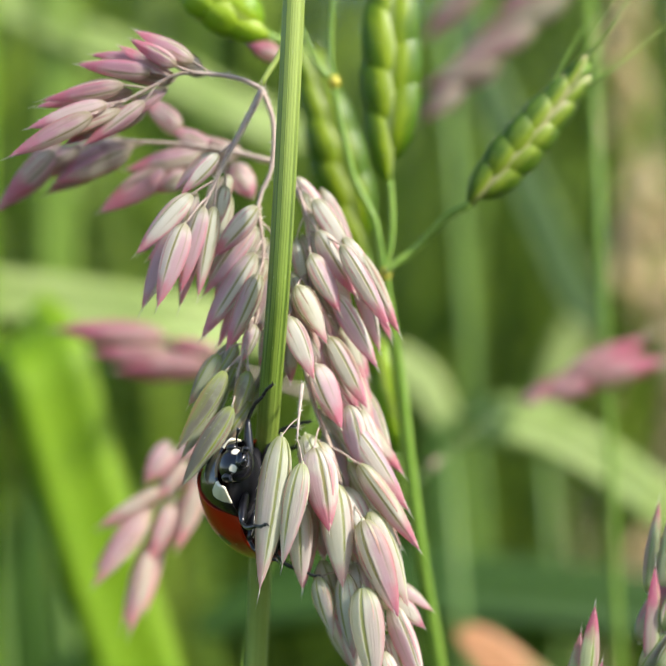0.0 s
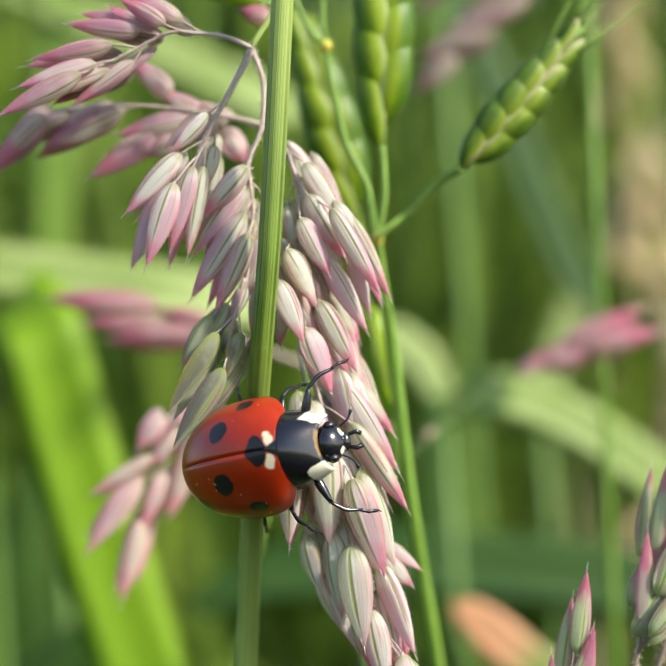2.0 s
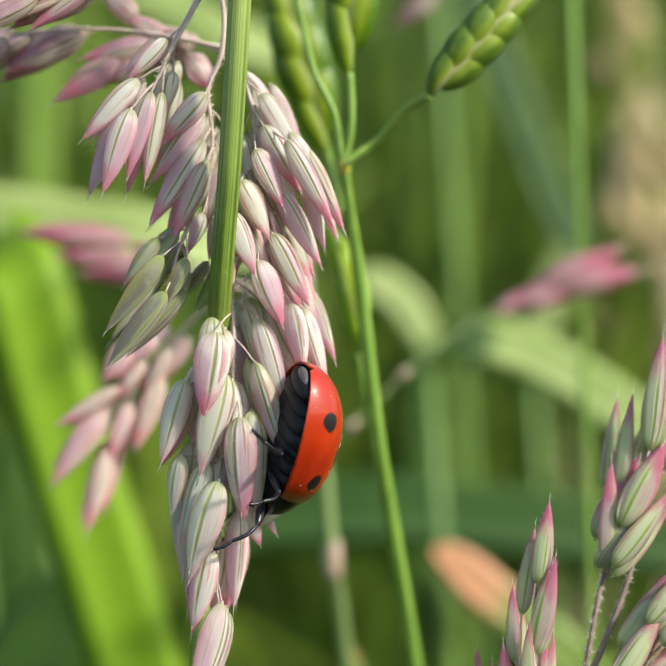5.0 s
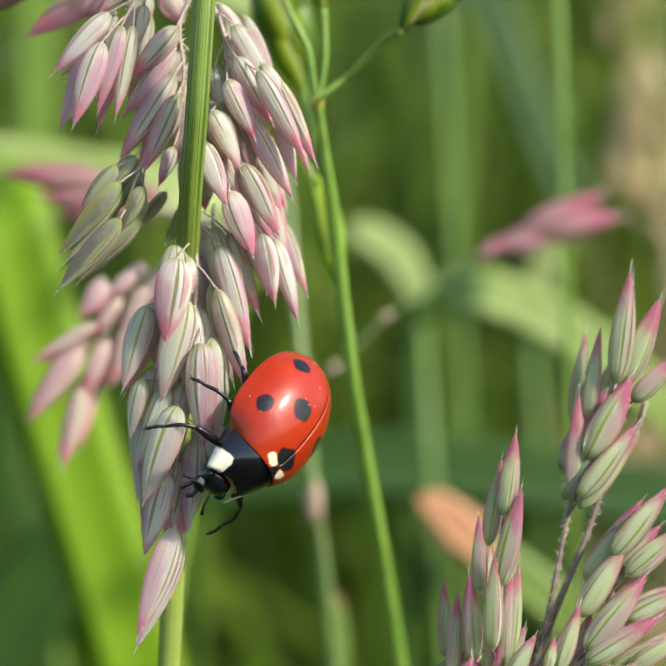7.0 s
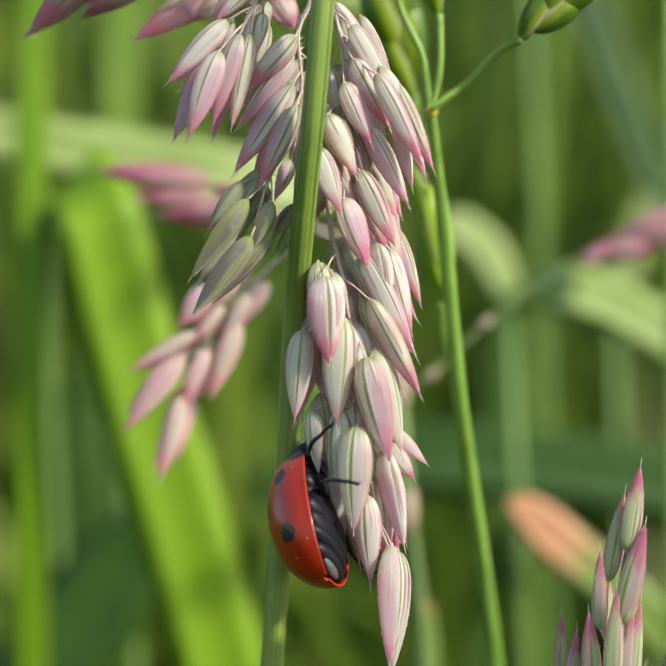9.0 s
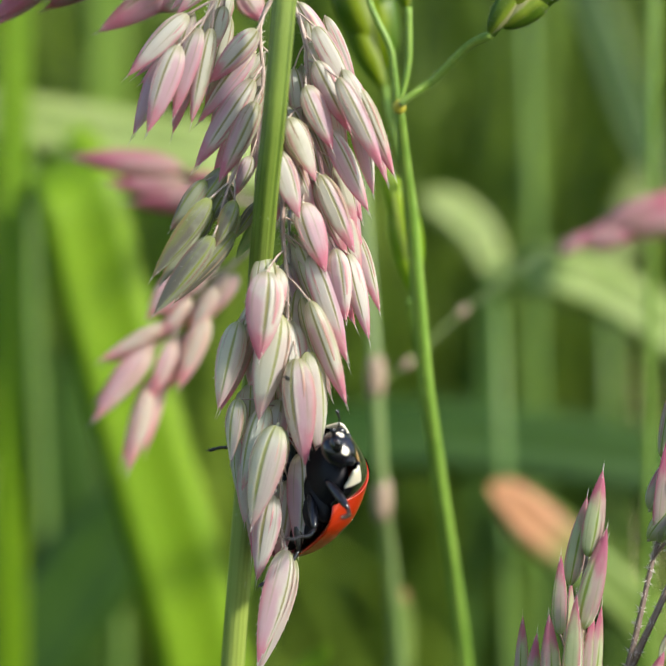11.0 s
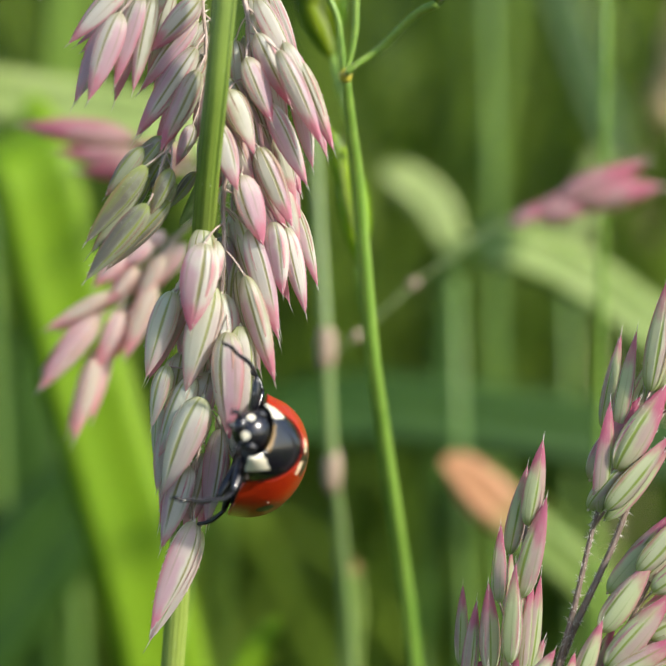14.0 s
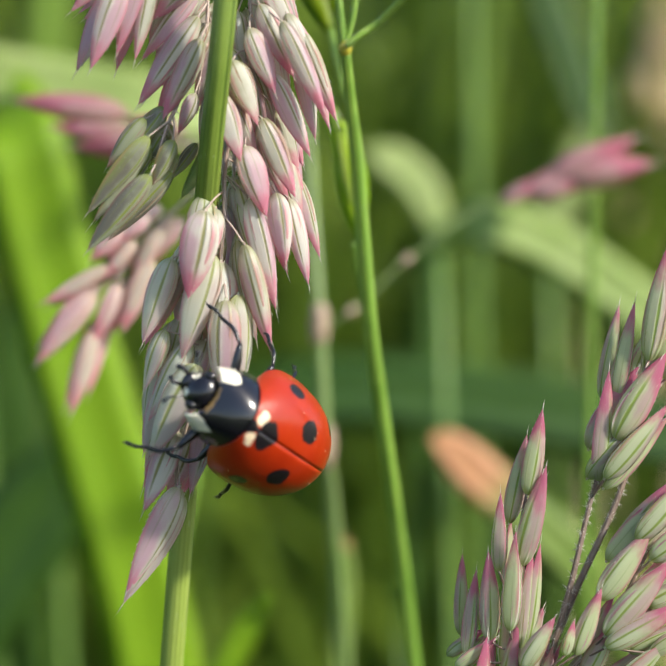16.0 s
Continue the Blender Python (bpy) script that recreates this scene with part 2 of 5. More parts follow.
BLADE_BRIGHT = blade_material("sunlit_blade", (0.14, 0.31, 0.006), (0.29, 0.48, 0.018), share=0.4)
BLADE_PALE = blade_material("pale_blade", (0.27, 0.40, 0.08), (0.48, 0.58, 0.22), share=0.35)
# deep green taken darker, with the shade low in the grass in its colour
BLADE_DEEP_SHADED = blade_material("deep_green_blade_shaded", (0.03, 0.085, 0.012), (0.08, 0.17, 0.025), share=0.3)
BLADE_MID = blade_material("mid_green_blade", (0.11, 0.22, 0.02), (0.24, 0.38, 0.05), share=0.35)
# the near-black tone paints in the deep shade between blades
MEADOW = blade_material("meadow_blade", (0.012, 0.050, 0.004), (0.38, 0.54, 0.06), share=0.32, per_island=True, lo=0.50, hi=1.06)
STRAW = blade_material("straw_blade", (0.66, 0.48, 0.24), (0.90, 0.74, 0.48), share=0.3, per_island=True)


def withering_material(name, start):
    m = Mat(name, 0.5, 0.35)
    uv = m.xyz(m.coord("UV"))
    n = m.noise(m.vec(m.math("MULTIPLY", uv[0], 5.0), m.math("MULTIPLY", uv[1], 8.0), 0.4), 1.5, 4)
    f = m.span(m.math("ADD", uv[1], m.math("MULTIPLY", m.math("SUBTRACT", n, 0.5), 0.15)), start, start + 0.16)
    c = m.mix(f, m.mix(n, (0.14, 0.26, 0.04), (0.30, 0.38, 0.10)), m.mix(n, (0.58, 0.27, 0.12), (0.72, 0.40, 0.22)))
    m.colour(c)
    m.thin(c, 0.3)
    return m.m


WITHERING = withering_material("withering_blade", 0.5)
WITHERING_TIP = withering_material("blade_with_withered_tip", 0.84)


def elytra_material():
    m = Mat("red_elytron", 0.34, 0.22)
    o = m.scaled(m.coord("Object"), (1000.0, 1000.0, 1000.0))
    x = m.xyz(o)
    p = m.vec(x[0], m.math("ABSOLUTE", x[1]), x[2])
    wob = m.math("MULTIPLY", m.math("SUBTRACT", m.noise(o, 1.6, 2), 0.5), 0.35)

    def spot(q, radius):
        return m.span(m.math("ADD", m.far(p, q), wob), radius - 0.07, radius + 0.07, 1.0, 0.0)

    dark = spot(SPOTS[0][0], SPOTS[0][1])
    for q, radius in SPOTS[1:]:
        dark = m.math("MAXIMUM", dark, spot(q, radius))
    pale = spot(*CREAM_SPOTS[0])
    for q, radius in CREAM_SPOTS[1:]:
        pale = m.math("MAXIMUM", pale, spot(q, radius))
    n = m.noise(o, 0.7, 4)
    fine = m.noise(o, 14.0, 2)
    c = m.mix(n, (0.28, 0.013, 0.003), (0.42, 0.034, 0.004))
    c = m.mix(m.span(fine, 0.72, 0.8, 0.0, 0.25), c, (0.7, 0.25, 0.15))
    c = m.mix(pale, c, (0.80, 0.66, 0.45))
    c = m.mix(dark, c, (0.012, 0.010, 0.012))
    seam = m.span(m.math("ABSOLUTE", x[1]), 0.004, 0.020, 0.2, 0.0)
    c = m.mix(seam, c, (0.10, 0.004, 0.002))
    m.colour(c)
    m.bump(m.math("SUBTRACT", m.math("ADD", m.math("MULTIPLY", fine, 0.4), m.noise(o, 1.1, 3)), m.math("MULTIPLY", seam, 0.05)), 0.00012, 0.3)
    m.b.inputs["Coat Weight"].default_value = 0.45
    m.b.inputs["Coat Roughness"].default_value = 0.12
    return m.m


def black_material(name, rough, patches=(), coat=0.35, shine=0.5):
    m = Mat(name, rough, shine)
    o = m.scaled(m.coord("Object"), (1000.0, 1000.0, 1000.0))
    x = m.xyz(o)
    p = m.vec(x[0], m.math("ABSOLUTE", x[1]), x[2])
    n = m.noise(o, 9.0, 3)
    c = m.mix(n, (0.004, 0.004, 0.007), (0.012, 0.011, 0.015))
    wob = m.math("MULTIPLY", m.math("SUBTRACT", m.noise(o, 2.5, 2), 0.5), 0.3)
    for q, radius, tint in patches:
        f = m.span(m.math("ADD", m.far(p, q), wob), radius - 0.05, radius + 0.05, 1.0, 0.0)
        c = m.mix(f, c, tint)
    m.colour(c)
    m.bump(n, 0.00004, 0.12)
    m.b.inputs["Coat Weight"].default_value = coat
    m.b.inputs["Coat Roughness"].default_value = 0.14
    return m.m


def pronotum_material():
    """Glossy black with a cream patch in each front corner and a tan hem over the head."""
    m = Mat("pronotum_black", 0.2, 0.5)
    o = m.scaled(m.coord("Object"), (1000.0, 1000.0, 1000.0))
    uv = m.xyz(m.coord("UV"))
    u = m.math("ABSOLUTE", m.math("SUBTRACT", m.math("MULTIPLY", uv[0], 2.0), 1.0))
    wob = m.math("MULTIPLY", m.math("SUBTRACT", m.noise(o, 1.7, 2), 0.5), 0.22)
    n = m.noise(o, 9.0, 3)
    c = m.mix(n, (0.004, 0.004, 0.007), (0.012, 0.011, 0.015))
    inner = m.span(m.math("ADD", m.math("ADD", u, wob), m.math("MULTIPLY", uv[1], 0.22)), 0.86, 0.90)
    behind = m.span(m.math("ADD", uv[1], m.math("MULTIPLY", wob, 0.7)), 0.60, 0.65)
    c = m.mix(m.math("MULTIPLY", inner, behind), c, (0.80, 0.74, 0.58))
    hem = m.math("MULTIPLY", m.span(m.math("ADD", uv[1], m.math("MULTIPLY", wob, 0.5)), 0.92, 0.96), m.span(u, 0.38, 0.55, 0.8, 0.0))
    c = m.mix(hem, c, (0.28, 0.17, 0.05))
    m.colour(c)
    m.bump(n, 0.00004, 0.12)
    m.b.inputs["Coat Weight"].default_value = 0.5
    m.b.inputs["Coat Roughness"].default_value = 0.10
    return m.m


# ---- shapes ----
def at(x, y, z):
    """Metres from plan millimetres: right, ahead, and up from half a metre over the ground."""
    return Vector((x, y, z + 500.0)) / 1000.0


def curve_points(pts, steps):
    """Points along a smooth curve through pts."""
    p = [Vector(q) for q in pts]
    p = [p[0] * 2 - p[1], *p, p[-1] * 2 - p[-2]]
    res = []
    for i in range(1, len(p) - 2):
        a, b, c, d = p[i - 1:i + 3]
        for k in range(steps):
            t = k / steps
            res.append(0.5 * (2 * b + (c - a) * t + (2 * a - 5 * b + 4 * c - d) * t * t + (3 * b - a - 3 * c + d) * t ** 3))
    res.append(p[-2])
    return res


class Shape:
    """Vertices, faces and texture coordinates of one mesh."""

    def __init__(self):
        self.v, self.f, self.uv, self.mi = [], [], [], []

    def grid(self, rows, uvs, closed=False, index=0):
        base, n = len(self.v), len(rows[0])
        for r in rows:
            self.v.extend(tuple(q) for q in r)
        for i in range(len(rows) - 1):
            for j in range(n if closed else n - 1):
                k = (j + 1) % n
                self.f.append((base + i * n + j, base + i * n + k, base + (i + 1) * n + k, base + (i + 1) * n + j))
                ua, ub = uvs(i, j), uvs(i + 1, j + 1)
                self.uv.extend(((ua[0], ua[1]), (ub[0], ua[1]), (ub[0], ub[1]), (ua[0], ub[1])))
                self.mi.append(index)
        return self

    def tube(self, pts, radii, sides=8, index=0):
        rows, up = [], Vector((0.13, 0.31, 0.94))
        for i, p in enumerate(pts):
            d = (pts[min(i + 1, len(pts) - 1)] - pts[max(i - 1, 0)]).normalized()
            s = d.cross(up)
            s = s.normalized() if s.length > 1e-6 else d.orthogonal().normalized()
            up = s.cross(d).normalized()
            r = radii(i / max(1, len(pts) - 1))
            rows.append([p + r * (math.cos(2 * math.pi * k / sides) * s + math.sin(2 * math.pi * k / sides) * up) for k in range(sides)])
        last = len(pts) - 1
        self.grid(rows, lambda i, j: (j / sides, i / last), True, index)
        base = len(self.v) - sides
        for ring, flip in ((len(self.v) - sides * len(pts), True), (base, False)):
            self.f.append(tuple(range(ring, ring + sides))[::-1 if flip else 1])
            self.uv.extend([(0.5, 0.0 if flip else 1.0)] * sides)
            self.mi.append(index)
        return self

    def hair(self, p, d, length, width, index=0):
        """A tapered bristle of three faces."""
        d = d.normalized()
        s = d.orthogonal().normalized() * width
        t = d.cross(s).normalized() * width
        b = len(self.v)
        self.v.extend(tuple(q) for q in (p + s, p - s * 0.5 + t * 0.87, p - s * 0.5 - t * 0.87, p + d * length))
        for f in ((b, b + 1, b + 3), (b + 1, b + 2, b + 3), (b + 2, b, b + 3)):
            self.f.append(f)
            self.uv.extend([(0.5, 0.5)] * 3)
            self.mi.append(index)
        return self

    def mesh(self, name, mats, smooth=True):
        me = bpy.data.meshes.new(name)
        me.from_pydata(self.v, [], self.f)
        layer = me.uv_layers.new(name="UVMap")
        layer.data.foreach_set("uv", [c for q in self.uv for c in q])
        for m in mats if isinstance(mats, (list, tuple)) else [mats]:
            me.materials.append(m)
        me.polygons.foreach_set("material_index", self.mi)
        me.polygons.foreach_set("use_smooth", [smooth] * len(self.f))
        me.update()
        return me


def part(name, mesh, parent, label="", m=None):
    ob = new(name, mesh)
    ob.parent = parent
    if m is not None:
        ob.matrix_basis = m
    return tagged(ob, label)


def thing(name, place, label, category, group="", kind=""):
    ob = new(name)
    ob.empty_display_size = 0.005
    ob.location = place
    return tagged(ob, label, category, group, kind)


# ---- grass flowers ----
def glume(shape, half, length, turn, lean, sway, rng, hairs, index=0, bristle=1, wrap=1.45):
    """One boat-shaped husk of unit length along z: blunt at the base, keeled, drawn out to the tip."""
    nv, nu = 14, 12
    rows = []
    ca, sa = math.cos(turn), math.sin(turn)
    for i in range(nv + 1):
        v = (i / nv) ** 1.25
        h = half * (2.62 * (v + 0.010) ** 0.52 * (1 - v) ** 0.96 + 0.02)
        r = []
        for j in range(nu + 1):
            u = 2 * j / nu - 1
            x = h * math.sin(u * wrap)
            y = -(h * (0.42 * math.cos(u * wrap) + 0.50 * (1 - abs(u)) ** 1.15) + 0.02 * half)
            x += sway * v * v
            y += lean * (v * v - 0.3 * v)
            r.append(Vector((x * ca - y * sa, x * sa + y * ca, v * length)))
        rows.append(r)
    shape.grid(rows, lambda i, j: (j / nu, (i / nv) ** 1.25), False, index)
    for k in range(hairs):
        i = rng.randint(4, nv)
        j = rng.choice((0, 0, nu, nu, nu // 2, nu // 2, rng.randint(0, nu)))
        p = rows[i][j]
        d = Vector((p.x * 1.6 + rng.uniform(-.05, .05), p.y * 1.6 + rng.uniform(-.05, .05), rng.uniform(0.25, 0.6)))
        shape.hair(p, d, rng.uniform(0.03, 0.07), 0.0045, bristle)
    for k in range(3):
        d = Vector((rng.uniform(-.3, .3), rng.uniform(-.3, .3), 1))
        shape.hair(rows[-1 - k // 2][nu // 2], d, rng.uniform(0.06, 0.15), 0.017, bristle)


def spikelet_meshes(name, husks, count, hairs):
    """Variants of a spikelet of two folded husks, the outer over the inner: 1 wide and 1 long, with its tip towards +z."""
    res = []
    for k in range(count):
        rng = random.Random(name + str(k))
        s = Shape()
        a = rng.uniform(0.15, 0.75) * (1 if k % 2 else -1)
        side = 1 if k % 2 else -1
        glume(s, 0.50, 1.0, a, rng.uniform(-0.10, 0.02), rng.uniform(-0.05, 0.05), rng, hairs, 0)
        glume(s, 0.49, rng.uniform(0.86, 0.97), a + side * rng.uniform(1.7, 2.3), rng.uniform(-0.16, -0.04), rng.uniform(-0.06, 0.06), rng, hairs, 2)
        glume(s, 0.44, rng.uniform(0.80, 0.95), a - side * rng.uniform(2.0, 2.6), -0.02, 0.0, rng, hairs // 2, 2)
        s.tube([Vector((0, 0, -0.03)), Vector((0, 0, 0.0)), Vector((0, 0, 0.05))], lambda t: 0.045 + 0.04 * t, 6, 2)
        res.append(s.mesh(name, [husks[0], HAIR, husks[1]]))
    return res


FOG = spikelet_meshes("fog_spikelet", FOG_HUSKS, 10, 84)
FOG_GREEN = spikelet_meshes("pale_green_spikelet", GREEN_HUSKS, 8, 84)
FOG_ROSE = spikelet_meshes("rosy_spikelet", ROSE_HUSKS, 8, 84)
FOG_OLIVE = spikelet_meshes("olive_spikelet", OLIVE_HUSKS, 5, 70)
FOG_MAGENTA = spikelet_meshes("magenta_spikelet", MAGENTA_HUSKS, 8, 30)
FOG_SALMON = spikelet_meshes("salmon_spikelet", SALMON_HUSKS, 4, 20)
FOG_DUSTY = spikelet_meshes("dusty_spikelet", DUSTY_HUSKS, 4, 8)
FOG_BLUSH = spikelet_meshes("blush_spikelet", BLUSH_HUSKS, 4, 8)


def aimed(a, b, width, spin, deep=0.72):
    """The pose of a unit shape from a to b."""
    d = b - a
    q = d.to_track_quat("Z", "Y").to_matrix()
    front = q.inverted() @ Vector((0, -1, 0))
    m = q.to_4x4() @ Matrix.Rotation(math.atan2(front.y, front.x) + math.pi / 2 + spin, 4, "Z")
    return Matrix.Translation(a) @ m @ Matrix.Diagonal((width, width * deep, d.length, 1))


def flower_branch(plant, axis, rows, meshes, bark, thick, seed, pivot=None, hairs=120, label="", name="branch", plump=1.18, extra=0.0, longer=0.0):
    """A branch of a panicle, its spikelets under it, each on a short stalk."""
    rng = random.Random(seed)
    pts = curve_points([at(*p) for p in axis], 5)
    origin = at(*(pivot or axis[0]))
    s = Shape().tube([p - origin for p in pts], lambda t: thick * (1 - 0.5 * t), 7)
    for k in range(hairs):
        p = rng.choice(pts) - origin
        d = Vector((rng.uniform(-1, 1), rng.uniform(-1, 1), rng.uniform(-1, 1))).normalized()
        s.hair(p + d * thick * 0.5, d, rng.uniform(0.00018, 0.00042), 0.000018, 1)
    ends = []
    for bx, by, bz, tx, ty, tz, w in rows:
        a, b = at(bx, by, bz), at(tx, ty, tz)
        a -= (b - a) * longer
        back = (a - b).normalized()
        goal = a + back * 0.0012
        near = min(pts, key=lambda p: (p - goal).length + 0.8 * max(0.0, (p - a).dot(-back)))
        mid = (near + a) / 2 + back * (near - a).length * 0.08
        s.tube([q - origin for q in curve_points([near, mid, a], 4)], lambda t: thick * 0.36, 5)
        ends.append((a, b, w))
        for chance in (extra, extra * 0.55):
            if rng.random() < chance:
                d = b - a
                off = Vector((rng.uniform(-0.8, 0.8), rng.uniform(0.7, 1.9), rng.uniform(-0.4, 0.4))) / 1000 - d * rng.uniform(-0.1, 0.35)
                tilt = Vector((rng.uniform(-0.5, 0.5), 0, rng.uniform(-0.3, 0.3))) / 1000
                ends.append((a + off, b + off + tilt, w * rng.uniform(0.75, 1.0)))
    branch = part(name, s.mesh(name, [bark, HAIR]), plant, label, Matrix.Translation(origin - plant.location))
    for k, (a, b, w) in enumerate(ends):
        part("spikelet", meshes[rng.randrange(len(meshes))], branch, "", aimed(a - origin, b - origin, w / 1000.0 * plump, rng.uniform(-0.5, 0.5)))
    return branch


# ---- blades and stems ----
def blade_shape(s, pts, width, steps=6, fold=0.22, tip=0.25, root=0.75, face=Vector((0, -1, 0.15)), twist=0.0, thick=0.05, uv0=0.0):
    c = curve_points(pts, steps)
    rows, last = [], len(c) - 1
    for i, p in enumerate(c):
        t = i / last
        d = (c[min(i + 1, last)] - c[max(i - 1, 0)]).normalized()
        side = d.cross(face)
        side = side.normalized() if side.length > 1e-6 else Vector((1, 0, 0))
        if twist:
            side = Matrix.Rotation(twist * t, 3, d) @ side
        nrm = side.cross(d).normalized()
        h = 0.5 * width * min(1.0, root + (1 - root) * t / 0.3) * min(1.0, ((1 - t) / tip) ** 0.6 + 0.02 if tip else 1.0)
        top = [p + side * h * u - nrm * h * fold * (1 - abs(u)) for u in (-1, -0.5, 0, 0.5, 1)]
        low = [p + side * h * u - nrm * h * (fold * (1 - abs(u)) + thick * (1 - abs(u) * 0.6)) for u in (0.6, 0, -0.6)]
        rows.append(top + low)
    us = (0, 0.25, 0.5, 0.75, 1, 0.8, 0.5, 0.2, 0)
    s.grid(rows, lambda i, j: (us[j], uv0 + i / last), True)
    return s


def leaf_thing(name, pts, width, mat, label, **kw):
    base = at(*pts[0])
    foot = Vector((base.x, base.y, 0.0))
    ob = thing(name, foot, label, "grass shoot", "grass shoots in the meadow")
    part("blade", blade_shape(Shape(), [at(*p) - foot for p in pts], width / 1000.0, **kw).mesh("blade", mat), ob)
    low = [at(*pts[0]) - foot, (at(*pts[0]) - foot) * 0.6 + Vector((0.01, 0.01, 0)), Vector((0.012, 0.02, -0.002))]
    part("stalk", Shape().tube(curve_points(low, 6), lambda t: width / 1000.0 * (0.16 + 0.06 * t), 8).mesh("stalk", BLADE_STALK), ob)
    return ob


BLADE_STALK = stem_material("leaf_stalk", (0.08, 0.18, 0.03), (0.20, 0.32, 0.08), 10)


# ---- ground and meadow ----
def ground_material():
    m = Mat("meadow_soil", 0.9, 0.2)
    o = m.coord("Object")
    a, b = m.noise(o, 3.0, 5), m.noise(o, 90.0, 4)
    m.colour(m.mix(m.span(m.math("ADD", a, m.math("MULTIPLY", b, 0.5)), 0.45, 1.0), (0.035, 0.030, 0.015), (0.07, 0.11, 0.03)))
    m.bump(b, 0.01, 0.8)
    return m.m


def build_ground():
    s, n = Shape(), 60
    def line(k):
        q = 2 * k / n - 1
        return 600 * q * abs(q) ** 3
    rows = [[Vector((line(i), line(j), 0.012 * noise.noise((line(i) * 3, line(j) * 3, 0)) - 0.01)) for i in range(n + 1)] for j in range(n + 1)]
    s.grid(rows, lambda i, j: (j / n, i / n))
    tagged(new("ground", s.mesh("ground", ground_material())), "dark meadow soil under thick grass", "ground", kind="structure")


def meadow(name, mat, count, seed, where, height, width, label, category="grass", lean=(0.05, 0.55)):
    """Many blades as one sheet of stuff; where gives a foot from a random source."""
    rng = random.Random(seed)
    verts, faces, uvs = [], [], []
    seg = 7
    for k in range(count):
        x, y = where(rng)
        h, w = rng.uniform(*height), rng.uniform(*width)
        a = rng.uniform(0, 2 * math.pi)
        bend = rng.uniform(*lean) * h
        dx, dy = math.cos(a) * bend, math.sin(a) * bend
        if y > 0 and abs(x) < 0.5 * y + 0.1:
            dy = max(dy, 0.27 - y)
        b = rng.uniform(0, 2 * math.pi) if rng.random() < 0.3 else rng.uniform(-0.7, 0.7)
        sx, sy = math.cos(b), math.sin(b)
        base = len(verts)
        for i in range(seg + 1):
            t = i / seg
            g = 0.5 * w * min(1.0, 0.7 + t) * (1 - t ** 3)
            px, py, pz = x + dx * t * t, y + dy * t * t, h * (t - 0.22 * t ** 3)
            verts += [(px - sx * g, py - sy * g, pz), (px + sy * g * 0.25, py - sx * g * 0.25, pz), (px + sx * g, py + sy * g, pz)]
        for i in range(seg):
            for j in range(2):
                q = base + i * 3 + j
                faces.append((q, q + 1, q + 4, q + 3))
                uvs += [(j / 2, i / seg), (j / 2 + 0.5, i / seg), (j / 2 + 0.5, (i + 1) / seg), (j / 2, (i + 1) / seg)]
    s = Shape()
    s.v, s.f, s.uv, s.mi = verts, faces, uvs, [0] * len(faces)
    return tagged(new(name, s.mesh(name, mat)), label, category, kind="stuff")


def ahead(near, far, spread=0.55):
    def foot(rng):
        y = near + (far - near) * rng.random() ** 1.3
        return rng.uniform(-spread, spread) * (y + 0.12), y
    return foot


def around(rng):
    """Anywhere round the spot but on the stretch ahead, which has its own grass."""
    while True:
        a, r = rng.uniform(0, 2 * math.pi), 0.45 + 4.5 * rng.random() ** 1.5
        x, y = r * math.cos(a), r * math.sin(a)
        if y < 0.1 or abs(x) > 0.5 * (y + 0.12):
            return x, y


build_ground()
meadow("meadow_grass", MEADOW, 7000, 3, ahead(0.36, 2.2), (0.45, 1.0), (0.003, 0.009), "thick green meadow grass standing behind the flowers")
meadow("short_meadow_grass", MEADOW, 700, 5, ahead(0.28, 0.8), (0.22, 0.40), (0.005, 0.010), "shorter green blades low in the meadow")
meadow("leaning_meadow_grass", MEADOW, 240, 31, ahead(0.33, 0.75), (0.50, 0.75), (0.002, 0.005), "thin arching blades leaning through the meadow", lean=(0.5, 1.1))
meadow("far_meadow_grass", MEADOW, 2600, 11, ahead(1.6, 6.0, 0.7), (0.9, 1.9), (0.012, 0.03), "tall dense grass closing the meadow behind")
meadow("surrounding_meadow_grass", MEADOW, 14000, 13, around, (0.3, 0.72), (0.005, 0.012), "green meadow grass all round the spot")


def straw_foot(rng):
    y = 0.275 + 0.09 * rng.random()
    return y * rng.uniform(0.180, 0.252), y


meadow("dry_grass", STRAW, 9, 19, straw_foot, (0.62, 0.80), (0.0009, 0.0022), "dry straw-coloured grass among the green blades", "dry grass", (0.0, 0.03))


def dry_heads():
    """Loose drooping husks on the dry stems, in clusters with gaps between."""
    rng = random.Random(23)
    s = Shape()
    for k in range(26):
        x, y = straw_foot(rng)
        z = 0.43 + 0.16 * rng.random()
        if z > 0.555:
            x += 0.4 * (0.555 - z) * rng.random()
        for q in range(rng.randint(5, 10)):
            p = Vector((x + rng.uniform(-0.0028, 0.0028), y + rng.uniform(-0.003, 0.003), z + rng.uniform(-0.007, 0.007)))
            d = Vector((rng.uniform(-0.5, 0.5), rng.uniform(-0.4, 0.4), rng.choice((-1, -1, 1))))
            pts = [p + d.normalized() * 0.0075 * t for t in (0, 0.25, 0.5, 0.75, 1)]
            s.tube(pts, lambda t: 0.0002 + 0.0011 * math.sin(math.pi * min(1.0, t * 0.9 + 0.1)), 6)
    tagged(new("dry_grass_heads", s.mesh("dry_grass_heads", STRAW)), "loose dry seed husks on straw stems", "dry grass", kind="stuff")


dry_heads()

